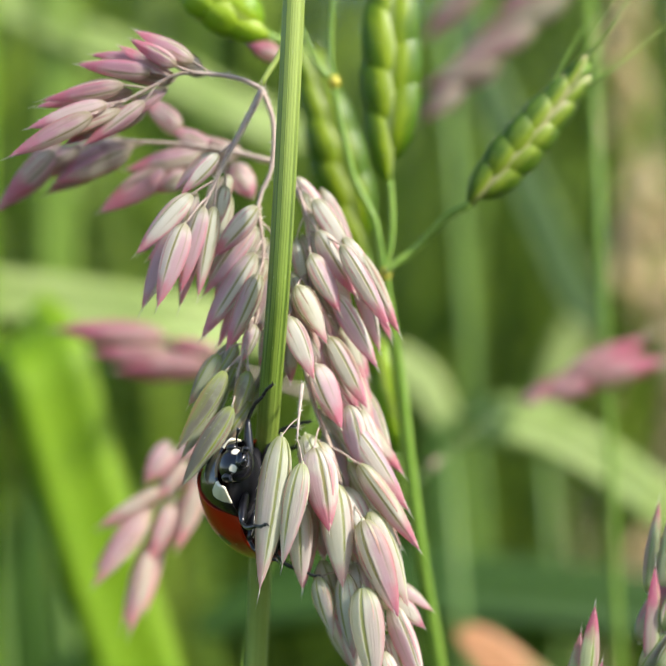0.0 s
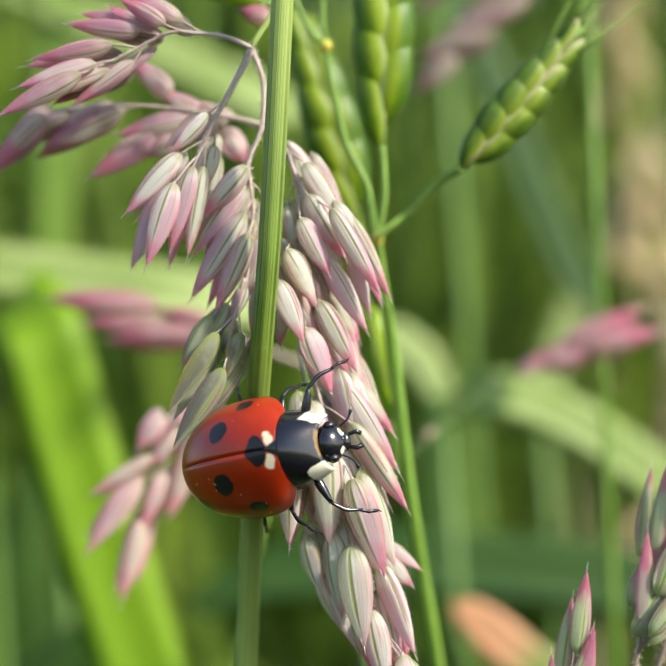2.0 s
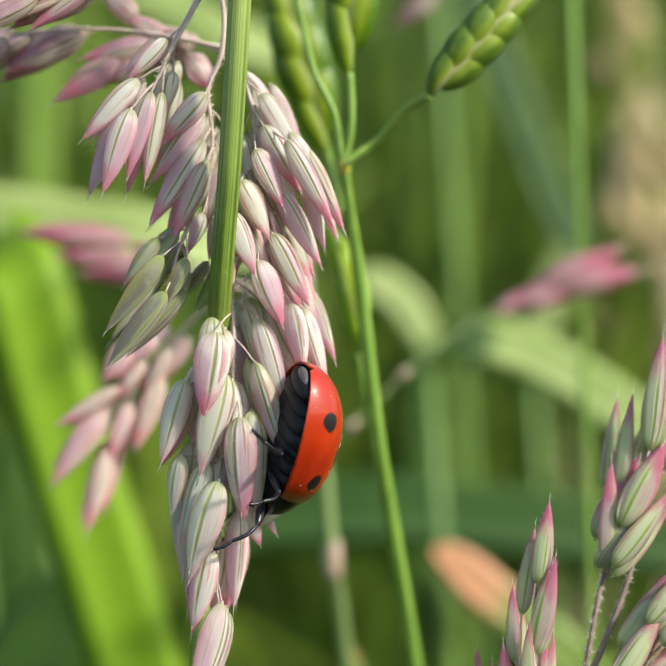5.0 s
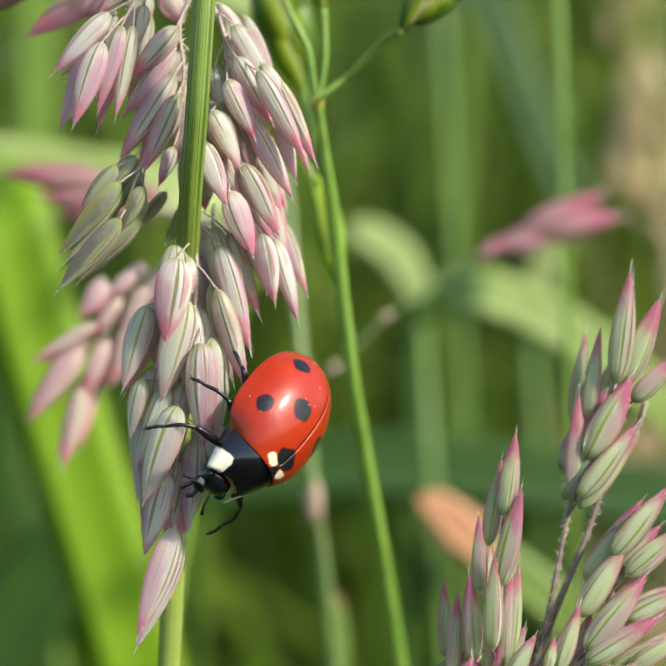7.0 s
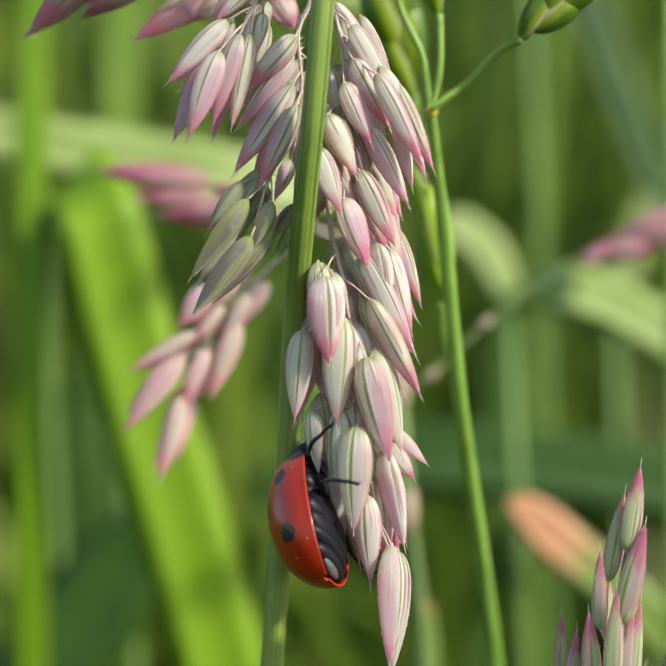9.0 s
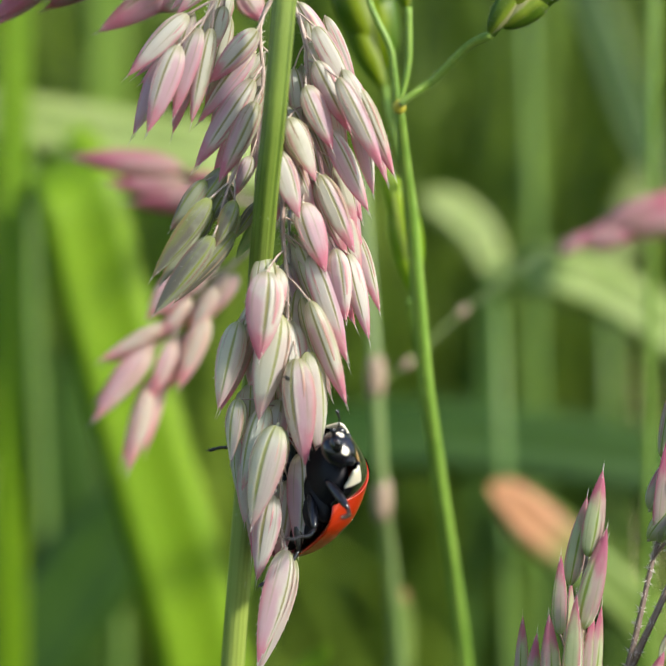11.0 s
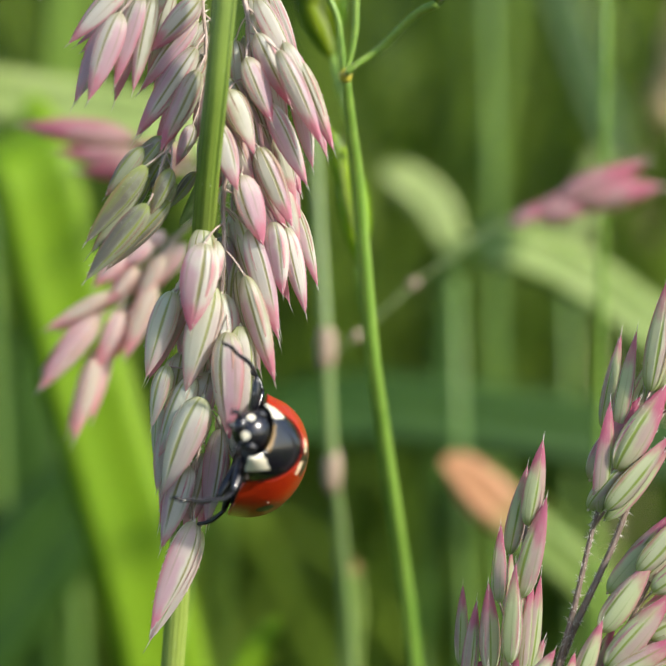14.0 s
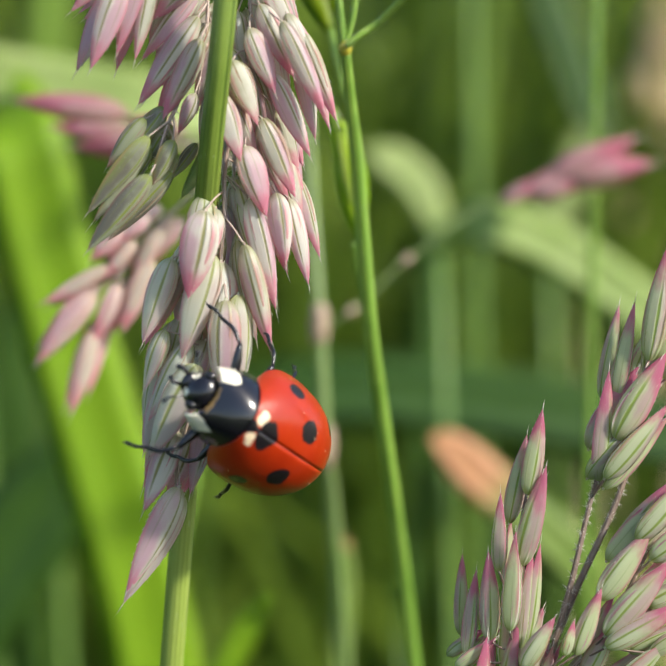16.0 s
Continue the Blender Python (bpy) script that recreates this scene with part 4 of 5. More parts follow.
def build_nodding_panicle():
    plant = thing("nodding_grass", STEM_FOOT, "grass with a stout green culm and a drooping pink and cream panicle", "grass plant")
    culm = [STEM_FOOT - Vector((0, 0, 0.002)), at(-17, 98, -200), at(-9.0, 97, -60), at(-6.5, 94.6, -19.5), at(-5.75, 94.0, -8.5), at(-5.3, 92.3, -1.5), at(-4.72, 89.0, 4.2), at(-4.05, 87.6, 11),
            at(-3.1, 87.6, 24.3), at(-2.3, 88.6, 38), at(-2.4, 90.5, 48), at(-3.4, 92.3, 46), at(-2.55, 92.0, 34), at(-3.3, 91.2, 24.2), at(-4.98, 90, 20.24)]
    pts = [p - STEM_FOOT for p in curve_points(culm, 8)]
    part("culm", Shape().tube(pts, lambda t: 0.00066 - 0.00012 * t if t < 0.62 else max(0.00016, 0.000586 - 0.0018 * (t - 0.62)), 18).mesh("culm", CULM), plant, "stout ribbed green culm with shade painted in halfway")
    made = {}
    made["a"] = flower_branch(plant, [(-4.98, 90, 20.24), (-6.3, 90, 20.83), (-7.9, 90, 21.09), (-9.5, 90, 21.11), (-11.57, 90, 20.1), (-13.64, 90, 19.09)], [
    (-8.69, 90, 21.79, -11.76, 90, 23.53, 1),
    (-9.58, 89.5, 21.47, -11.99, 89.5, 22.95, 0.8),
    (-10.99, 90, 21.25, -14.87, 90, 21.76, 1),
    (-11.64, 91, 22.21, -14.3, 91, 22.51, 0.59),
    (-12.48, 90, 20.57, -16.83, 90, 19.83, 0.94),
    (-13.35, 89.5, 19.45, -17.56, 89.5, 18.25, 1),
    (-14.09, 89, 18.8, -18.51, 89, 16.63, 1.02),
    (-12.55, 90.5, 19.28, -15.78, 90.5, 17.48, 0.85),
    (-11.35, 90, 19.63, -14.69, 90, 17.26, 0.89),
    ], FOG_ROSE, BRANCH, 0.00015, 51, hairs=140, extra=1.0)
    made["b"] = flower_branch(plant, [(-4.62, 95, 16.97), (-7.26, 95, 17.61), (-9.9, 95, 18.02), (-12.79, 95, 18.18), (-16.4, 95, 17.87)], [
    (-16.88, 95, 17.64, -20.02, 95, 14.71, 1.41),
    (-15.69, 96, 18.02, -18.73, 96, 16.48, 1),
    (-12.55, 95, 17.81, -17.02, 95, 15.82, 1.32),
    (-13.37, 96, 18.48, -16.55, 96, 16.69, 1),
    ], FOG_ROSE, BRANCH, 0.00014, 52, extra=1.0)
    made["d"] = flower_branch(plant, [(-4.65, 97, 17.15), (-6.61, 97, 17.88), (-8.57, 97, 18.45), (-10.52, 97, 19.47)], [
    (-9.79, 97, 19.22, -12.1, 97, 21.19, 1.15),
    (-8.08, 97, 18.07, -10.52, 97, 19.35, 1.01),
    (-8.58, 97, 17.71, -13.01, 97, 16.91, 1.32),
    (-10.55, 97, 17, -14.56, 97, 14.34, 1.39),
    (-9.57, 97, 16.73, -11.31, 97, 15.52, 1.2),
    (-6.63, 97, 16.69, -5.67, 97, 15.07, 1.32),
    (-7.1, 97, 17.94, -8.81, 97, 18.46, 0.87),
    ], FOG_ROSE, BRANCH, 0.00014, 53, extra=1.0)
    made["c"] = flower_branch(plant, [(-4.97, 89.5, 20.02), (-5.63, 89.5, 18.77), (-6.33, 89.5, 17.52), (-7.03, 89.5, 16.27), (-7.85, 89.5, 14.45)], [
    (-7.37, 89.5, 16.61, -9.44, 89.5, 14.47, 0.84),
    (-8.87, 89.5, 14.46, -11.86, 89.5, 11.32, 1.11),
    (-9.18, 88.7, 12.78, -10.74, 88.7, 8.41, 1.19),
    (-8.19, 89.2, 13.73, -9.49, 89.2, 9.21, 1.02),
    (-7.64, 89.5, 13.76, -8.61, 89.5, 8.99, 0.93),
    (-7.07, 90, 14.96, -7.56, 90, 12.68, 0.89),
    (-8.73, 90.7, 13.47, -11.4, 90.7, 11.09, 0.81),
    ], FOG, BRANCH, 0.00019, 54, hairs=420, extra=0.8)
    made["e"] = flower_branch(plant, [(-5, 90.8, 20.4), (-4.4, 90.8, 18.52), (-4.56, 90.8, 15.97), (-5.28, 90.8, 14.12), (-5.09, 90.8, 11.57), (-5.32, 90.8, 8.81), (-5.62, 90.8, 6.74)], [
    (-5.38, 90, 13.79, -7.81, 90, 11.08, 1.12),
    (-5.53, 90.6, 12.71, -8.33, 90.6, 9.07, 1.08),
    (-5.54, 90.2, 11.29, -8.45, 90.2, 6.76, 1.21),
    (-5.31, 89.5, 10.08, -7.18, 89.5, 6.02, 1.11),
    (-4.99, 91, 11.13, -6.54, 91, 7.46, 0.9),
    (-5.59, 90, 7.38, -6.42, 90, 5.35, 0.8),
    (-4.65, 91, 10.2, -5.63, 91, 6.52, 0.9),
    (-6.48, 91.2, 12.1, -7.79, 91.2, 8.88, 0.86),
    (-4.4, 91.4, 12.09, -5.38, 91.4, 8.39, 0.95),
    ], FOG, BRANCH, 0.00015, 55, hairs=480, extra=0.8)
    made["f"] = flower_branch(plant, [(-4.56, 91, 16.23), (-3.42, 91, 15.28), (-2.64, 91, 13.41), (-2.33, 91, 11.09), (-2.37, 91, 8.77), (-1.95, 91, 6.46), (-1.07, 91, 4.14), (0.04, 91, 2.52)], [
    (-2.17, 90.4, 14.14, 0.17, 90.4, 10.53, 1.12),
    (-1.98, 90, 12.36, 0.13, 90, 8.89, 1.07),
    (-0.72, 89, 11.5, 1.98, 89, 6.97, 1.02),
    (-2.34, 89.6, 11.06, -0.7, 89.6, 7.96, 1.11),
    (-1.61, 91.2, 12.95, 0.88, 91.2, 9.66, 0.9),
    (-3.06, 89.2, 9.33, -1.42, 89.2, 6.25, 1.19),
    (-1.01, 90, 8.91, 1.31, 90, 4.99, 1.03),
    (-3.53, 89, 7.63, -2.13, 89, 4.34, 1.19),
    (-1.28, 89.8, 6.62, 0.8, 89.8, 2.84, 1.11),
    (-1.99, 89.5, 5.14, -0.59, 89.5, 1.73, 1.24),
    (0.18, 90.8, 10.1, 1.48, 90.8, 5.93, 0.9),
    (-0.21, 90, 2.97, 0.63, 90, -0.67, 1.12),
    (-3.33, 91, 6.48, -3.37, 91, 4.18, 0.81),
    (0.49, 90.6, 2.74, 1.9, 90.6, -1.51, 0.9),
    ], FOG, BRANCH, 0.00014, 56, hairs=140, extra=0.8)
    made["f2"] = flower_branch(plant, [(-4.56, 91, 16.23), (-3.42, 91, 15.28), (-2.64, 91, 13.41), (-2.33, 91, 11.09), (-2.37, 91, 8.77), (-1.95, 91, 6.46), (-1.07, 91, 4.14), (0.04, 91, 2.52)], [
    (-2.41, 91.2, 13.43, -1.2, 91.2, 9.7, 0.99),
    (-3.13, 91.2, 12.05, -2.38, 91.2, 8.33, 0.99),
    (-1.18, 91.2, 10.86, 0.13, 91.2, 6.67, 0.99),
    (-2.37, 91.2, 9.02, -1.05, 91.2, 5.07, 1.04),
    (-0.55, 91.2, 7.37, 0.77, 91.2, 4.12, 0.99),
    (-2.87, 91.2, 6.95, -1.31, 91.2, 3.46, 1.04),
    (-1.05, 91.2, 5.07, 0.25, 91.2, 0.91, 1.04),
    (-3.27, 91.2, 10.19, -2.75, 91.2, 6.95, 0.9),
    (-0.13, 91.2, 5.05, 1.19, 91.2, 1.58, 0.95),
    ], FOG, BRANCH, 0.00012, 57, hairs=0, extra=0.5)
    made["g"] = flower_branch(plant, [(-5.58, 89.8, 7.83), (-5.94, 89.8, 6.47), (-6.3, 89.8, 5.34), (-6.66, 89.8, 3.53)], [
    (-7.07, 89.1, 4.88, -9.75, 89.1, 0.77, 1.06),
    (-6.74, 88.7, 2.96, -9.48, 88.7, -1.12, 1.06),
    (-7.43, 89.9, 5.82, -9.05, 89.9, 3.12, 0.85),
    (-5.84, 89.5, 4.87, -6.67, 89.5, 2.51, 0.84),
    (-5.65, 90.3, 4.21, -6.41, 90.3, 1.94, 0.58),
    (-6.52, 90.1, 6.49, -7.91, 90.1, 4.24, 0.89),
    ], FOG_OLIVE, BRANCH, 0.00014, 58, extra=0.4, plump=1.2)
    made["h"] = flower_branch(plant, [(-3.89, 90.3, 5.42), (-3.96, 90.3, 3.24), (-3.77, 90.3, 1.05), (-3.78, 90.3, -1.14), (-3.49, 90.3, -2.45), (-3.94, 90.3, -4.66), (-4.25, 90.3, -5.99)], [
    (-4.64, 88.4, 1.26, -5.17, 88.4, -3.16, 1.71),
    (-6.23, 89.6, -1.28, -7.41, 89.6, -5.67, 1.22),
    (-4.14, 89.3, -0.9, -5.36, 89.3, -6.26, 1.55),
    (-3.1, 90.8, 2.16, -1.03, 90.8, -2.87, 1.08),
    (-2.56, 90, 2.1, -0.72, 90, -3.37, 1.2),
    (-2.59, 89.4, -0.27, -0.81, 89.4, -5.52, 1.11),
    (-3.24, 88.8, -3.14, -2.89, 88.8, -8.55, 1.59),
    (-3.92, 91.5, 1.71, -3.4, 91.5, -2.51, 1.04),
    (-5.16, 90.9, -0.74, -5.76, 90.9, -4.74, 1.35),
    (-3.81, 90.8, -1.6, -4.07, 90.8, -6.03, 1.26),
    (-2.15, 91.4, 2.85, -0.3, 91.4, -1.55, 0.91),
    ], FOG_GREEN[:3] + FOG[:5], BRANCH, 0.00014, 59, hairs=220, extra=0.7)
    made["k"] = flower_branch(plant, [(-4.26, 90.4, -5.78), (-4.34, 90.4, -7.77), (-4.53, 90.4, -9.77), (-4.72, 90.4, -11.77), (-4.59, 90.4, -13.32)], [
    (-6.33, 90, -5.13, -6.94, 90, -8.34, 1.03),
    (-4.97, 89.7, -5.52, -6.44, 89.7, -9.83, 1.22),
    (-4.35, 89, -6.54, -6.01, 89, -11.59, 1.72),
    (-3.44, 90.2, -8.17, -3.79, 90.2, -13.27, 1.12),
    (-4.91, 89.8, -10.14, -5.94, 89.8, -14.47, 1.34),
    (-4.4, 89.5, -12.95, -6.25, 89.5, -18.62, 1.46),
    (-3.03, 90.6, -7.99, -2.33, 90.6, -10.08, 0.9),
    (-6.12, 90.6, -8.27, -6.52, 90.6, -11.62, 1.03),
    (-4.13, 90.9, -9.6, -4.96, 90.9, -13.86, 1.26),
    (-5.46, 90.7, -8.72, -6.28, 90.7, -13.41, 1.12),
    ], FOG_GREEN[:3] + FOG[:6], BRANCH, 0.00012, 60, hairs=200, extra=0.8)
    made["m"] = flower_branch(plant, [(-3.06, 88.6, 3.98), (-3.26, 87.6, 2.51), (-3.40, 87.0, 1.08)], [
    (-4.23, 86.8, 1.25, -5.57, 86.8, -6.53, 1.45),
    (-3.16, 86.4, -0.17, -4.23, 86.4, -5.33, 1.25),
    ], FOG_GREEN, BRANCH, 0.00010, 62, hairs=60)
    made["i"] = flower_branch(plant, [(-5.02, 106.5, 4.59), (-7.19, 106.5, 2.48), (-9.63, 106.5, -0.14), (-11.53, 106.5, -2.51), (-12.9, 106.5, -5.4)], [
    (-11.19, 106, 0.43, -13.07, 106, -1.66, 1.31),
    (-9.59, 106, 1.19, -11.33, 106, -0.5, 1.31),
    (-12.02, 106, -1.95, -16.02, 106, -4.38, 1.21),
    (-12.83, 106, -3.52, -16.37, 106, -7.93, 1.58),
    (-11.37, 106, -3.02, -12.87, 106, -6.68, 1.42),
    (-12.86, 106, -5.89, -14.11, 106, -11, 1.47),
    (-9.36, 106, -1.46, -11.14, 106, -5.93, 1.58),
    (-8.8, 106, 0.38, -10.44, 106, -2.77, 1.42),
    (-10.4, 106, -0.38, -12.29, 106, -2.73, 1.16),
    ], FOG_SALMON, BRANCH, 0.00014, 61, extra=0.9, plump=0.85)
    foot = at(-3.3, 92.6, 6.6)
    leaf = blade_shape(Shape(), [at(*q) - foot for q in ((-3.3, 92.6, 6.6), (-4.2, 92.5, 5.5), (-5.2, 92.3, 3.9), (-6.4, 92.0, 2.0))], 0.0019, tip=0.9, fold=0.5)
    part("bract", leaf.mesh("bract", BRACT), plant, "pale green pointed bract", Matrix.Translation(foot - plant.location))
    return plant, made


BRACT = blade_material("pale_bract", (0.30, 0.44, 0.12), (0.52, 0.62, 0.28), share=0.5)
nodding, boughs = build_nodding_panicle()


# ---- ladybird ----
MIDDLE, RIM, HALF, TALL = -0.4, 0.42, 3.06, 2.78     # widest place, height of the rim, half width and height of the wing cases, mm


def swell(x):
    """How full the wing cases are at x, blunt ahead and drawn together behind."""
    if x > MIDDLE:
        return math.sqrt(max(0.0, 1 - ((x - MIDDLE) / 5.2) ** 2))
    return max(0.0, 1 - min(1.0, (MIDDLE - x) / 4.35) ** 2.1) ** 0.52


def dome(x, y):
    """A point on the wing cases over the plan place x, y."""
    g = swell(x)
    return (x, y, RIM + TALL * g * math.sqrt(max(0.0, 1 - (y / (HALF * g)) ** 2)))


SPOTS = [(dome(1.72, 0.0), 0.56), (dome(1.80, 0.30), 0.46), (dome(0.53, 2.66), 0.48), (dome(-0.59, 1.36), 0.60), (dome(-2.88, 2.10), 0.52)]
CREAM_SPOTS = [(dome(2.42, 0.52), 0.27), (dome(2.32, 0.80), 0.24)]
ELYTRON = elytra_material()
BLACK = black_material("black_chitin", 0.28)
BELLY = black_material("dull_black_chitin", 0.45, coat=0.0, shine=0.22)
COLLAR = pronotum_material()
FACE = black_material("head_black", 0.24, [((4.75, 0.47, -0.43), 0.21, (0.80, 0.74, 0.58))])
POLLEN = Mat("pollen", 0.6).colour((0.85, 0.78, 0.55)).m
MEMBRANE = Mat("grey_membrane", 0.35).colour((0.09, 0.085, 0.085)).m


def ellipse(s, centre, radii, rows=12, cols=18, cut=(0.0, 1.0), index=0):
    """An ellipsoid with its poles along x."""
    g = []
    for i in range(rows + 1):
        a = math.pi * (cut[0] + (cut[1] - cut[0]) * i / rows)
        g.append([Vector((centre[0] + radii[0] * math.cos(a), centre[1] + radii[1] * math.sin(a) * math.cos(2 * math.pi * j / cols),
                          centre[2] + radii[2] * math.sin(a) * math.sin(2 * math.pi * j / cols))) / 1000 for j in range(cols)])
    return s.grid(g, lambda i, j: (j / cols, i / rows), True, index)


def wing_case(side):
    """One wing case: high and smooth, its front edge swept back over the shoulder, its rim turned out a little."""
    rows, n, m = [], 36, 22
    for i in range(n + 1):
        x = 2.78 - 7.52 * (0.5 - 0.5 * math.cos(math.pi * i / n)) if i else 2.78
        g = swell(x)
        lead = max(0.0, (x - 0.6) / 2.18)
        r = []
        for j in range(m + 1):
            q = j / m
            b = radians(101) * q
            y = HALF * g * math.sin(b) * (1 - 0.20 * lead ** 2)
            z = RIM + TALL * g * math.cos(b) * (1.0 if q < 0.89 else 0.55)
            flare = max(0.0, q - 0.88) / 0.12
            y += 0.13 * flare * g
            back = 0.85 * lead ** 2 * q ** 2.4
            r.append(Vector((x - back, side * y, z)) / 1000)
        rows.append(r if side > 0 else r[::-1])
    return Shape().grid(rows, lambda i, j: (j / m, i / n))


def build_ladybird():
    bug = thing("ladybird", Vector((0, 0, 0)), "shiny red seven-spot ladybird crawling over the grass flowers", "ladybird")
    rng = random.Random(77)
    for side in (1, -1):
        ob = part("wing_case", wing_case(side).mesh("wing_case", ELYTRON), bug, "glossy red wing case with black spots")
        mod = ob.modifiers.new("thick", "SOLIDIFY")
        mod.thickness = 0.00013
        mod.offset = -1
        s = Shape()
        for k in range(10):
            x = rng.uniform(-4.3, 1.5)
            y = side * HALF * swell(x) * rng.uniform(0.05, 1.0) ** 0.5
            p = dome(x, y)
            w = rng.uniform(0.014, 0.032)
            ellipse(s, (p[0], p[1], p[2] + 0.4 * w), (w, w * rng.uniform(0.7, 1.2), w), 4, 6)
        part("pollen", s.mesh("pollen", POLLEN), ob, "pale specks of pollen")
    # belly in overlapping rings
    for k in range(7):
        x = 1.0 - 0.80 * k
        w = max(0.3, swell(x))
        s = ellipse(Shape(), (x, 0, 0.40), (0.92 if k < 5 else 0.55, 2.62 * w, 0.86 * (0.3 + 0.7 * w)), 8, 30)
        part("abdomen_segment", s.mesh("abdomen_segment", BELLY), bug, "black ridged underside" if k == 0 else "")
    part("abdomen_tip", ellipse(Shape(), (-4.05, 0, 0.25), (0.50, 0.95, 0.30), 8, 14).mesh("abdomen_tip", MEMBRANE), bug, "dark grey tip of the abdomen")
    part("thorax", ellipse(Shape(), (2.0, 0, 0.38), (1.5, 1.95, 0.85)).mesh("thorax", BELLY), bug)
    # scutellum: the small black triangle between the wing cases
    s = Shape()
    s.grid([[Vector((2.85 - 0.75 * t, u * 0.42 * (1 - t), dome(2.85 - 0.75 * t, 0)[2] + 0.035 - 0.05 * abs(u))) / 1000 for u in (1, 0.5, 0, -0.5, -1)] for t in (0, 0.3, 0.6, 0.85, 1.0)],
           lambda i, j: (j / 4, i / 4))
    part("scutellum", s.mesh("scutellum", BLACK), bug)
    # pronotum: a curved shield that slopes to the head, wide behind and hollowed ahead
    rows = []
    for i in range(19):
        t = i / 18
        half = 2.08 - 0.08 * t - 0.58 * t ** 2.2
        top = 2.58 - 0.56 * t - 1.20 * t ** 2.2
        r = []
        for j in range(27):
            u = 2 * j / 26 - 1
            x = 2.52 + 1.62 * t - 0.62 * abs(u) ** 2.4 * (1 - t) + 0.30 * t ** 3 * abs(u) ** 2
            r.append(Vector((x, half * u, 0.08 + (top - 0.08) * max(0.0, 1 - abs(u) ** 2.2) ** 0.6)) / 1000)
        rows.append(r[::-1])
    ob = part("pronotum", Shape().grid(rows, lambda i, j: (j / 26, i / 18)).mesh("pronotum", COLLAR), bug, "glossy black pronotum with cream corners")
    mod = ob.modifiers.new("thick", "SOLIDIFY")
    mod.thickness = 0.00012
    mod.offset = -1
    s = ellipse(Shape(), (4.10, 0, -0.25), (0.75, 1.0, 0.95), 16, 24)
    ellipse(s, (4.62, 0, -0.80), (0.36, 0.55, 0.34), 8, 14)
    head = part("head", s.mesh("head", FACE), bug, "black head with two cream spots")
    for side in (1, -1):
        part("eye", ellipse(Shape(), (4.36, side * 0.84, -0.02), (0.30, 0.25, 0.34), 8, 12).mesh("eye", BLACK), head)
        c = curve_points([Vector((4.65, side * 0.72, -0.45)), Vector((5.15, side * 1.05, -0.6)), Vector((5.35, side * 1.5, -0.75))], 4)
        s = Shape().tube([p / 1000 for p in c], lambda t: 0.00005 + 0.00007 * max(0, t - 0.65) / 0.35, 6)
        part("antenna", s.mesh("antenna", BLACK), head, "short clubbed antenna")
        c = [Vector((4.75, side * 0.3, -0.95)), Vector((5.15, side * 0.42, -1.15)), Vector((5.3, side * 0.3, -1.4))]
        part("palp", Shape().tube([p / 1000 for p in c], lambda t: 0.00010 + 0.00005 * t, 6).mesh("palp", BLACK), head)
    legs = []
    for x, reach in ((2.6, 1.0), (1.1, 0.1), (-0.2, -1.2)):
        for side in (1, -1):
            hip = Vector((x, side * 0.95, -0.30))
            knee = Vector((0.75 * reach, side * 2.05, -0.12))
            ankle = Vector((1.55 * reach, side * 2.75, -1.30))
            toe = Vector((2.1 * reach, side * 3.0, -2.1))
            s = Shape().tube([Vector(p) / 1000 for p in curve_points([(0, 0, 0), knee * 0.5 + Vector((0, 0, 0.06)), knee], 4)], lambda t: 0.00012 + 0.00013 * math.sin(math.pi * min(1.0, t * 1.05)) ** 0.8, 9)
            leg = part("leg", s.mesh("leg", BLACK), bug, "thin black leg", Matrix.Translation(hip / 1000))
            s = Shape().tube([p / 1000 for p in curve_points([knee, (knee + ankle) / 2 + Vector((0, side * 0.16, 0.08)), ankle], 5)], lambda t: 0.00009 + 0.00002 * math.sin(math.pi * t), 8)
            for k in range(26):
                p = knee.lerp(ankle, rng.random()) / 1000
                s.hair(p, Vector((rng.uniform(-1, 1), side * rng.uniform(-0.3, 1), rng.uniform(-1, 0.2))), rng.uniform(0.00015, 0.00028), 0.00001)
            part("tibia", s.mesh("tibia", BLACK), leg)
            s = Shape().tube([p / 1000 for p in curve_points([ankle, (ankle + toe) / 2 + Vector((0, side * 0.08, 0.05)), toe], 5)], lambda t: 0.00006 + 0.00005 * abs(math.sin(3 * math.pi * t)), 7)
            for d in (1, -1):
                s.tube([toe / 1000, (toe + Vector((0.18 * d, side * 0.15, -0.12))) / 1000], lambda t: 0.00005 * (1.1 - t), 5)
            part("tarsus", s.mesh("tarsus", BLACK), leg)
            legs.append((leg, hip / 1000, side))
    return bug, legs


ladybird, legs = build_ladybird()


# ---- what moves ----
def sway(branch, rows):
    """Rows of seconds, millimetres right and up, degrees of turn in the picture's plane about the branch's root, and millimetres back where given."""
    home = branch.location.copy()
    walk(branch, [(t, Matrix.Translation(home + Vector((dx, back[0] if back else 0, dz)) / 1000) @ pose(0, 0, 0, 0, a, 0)) for t, dx, dz, a, *back in rows])


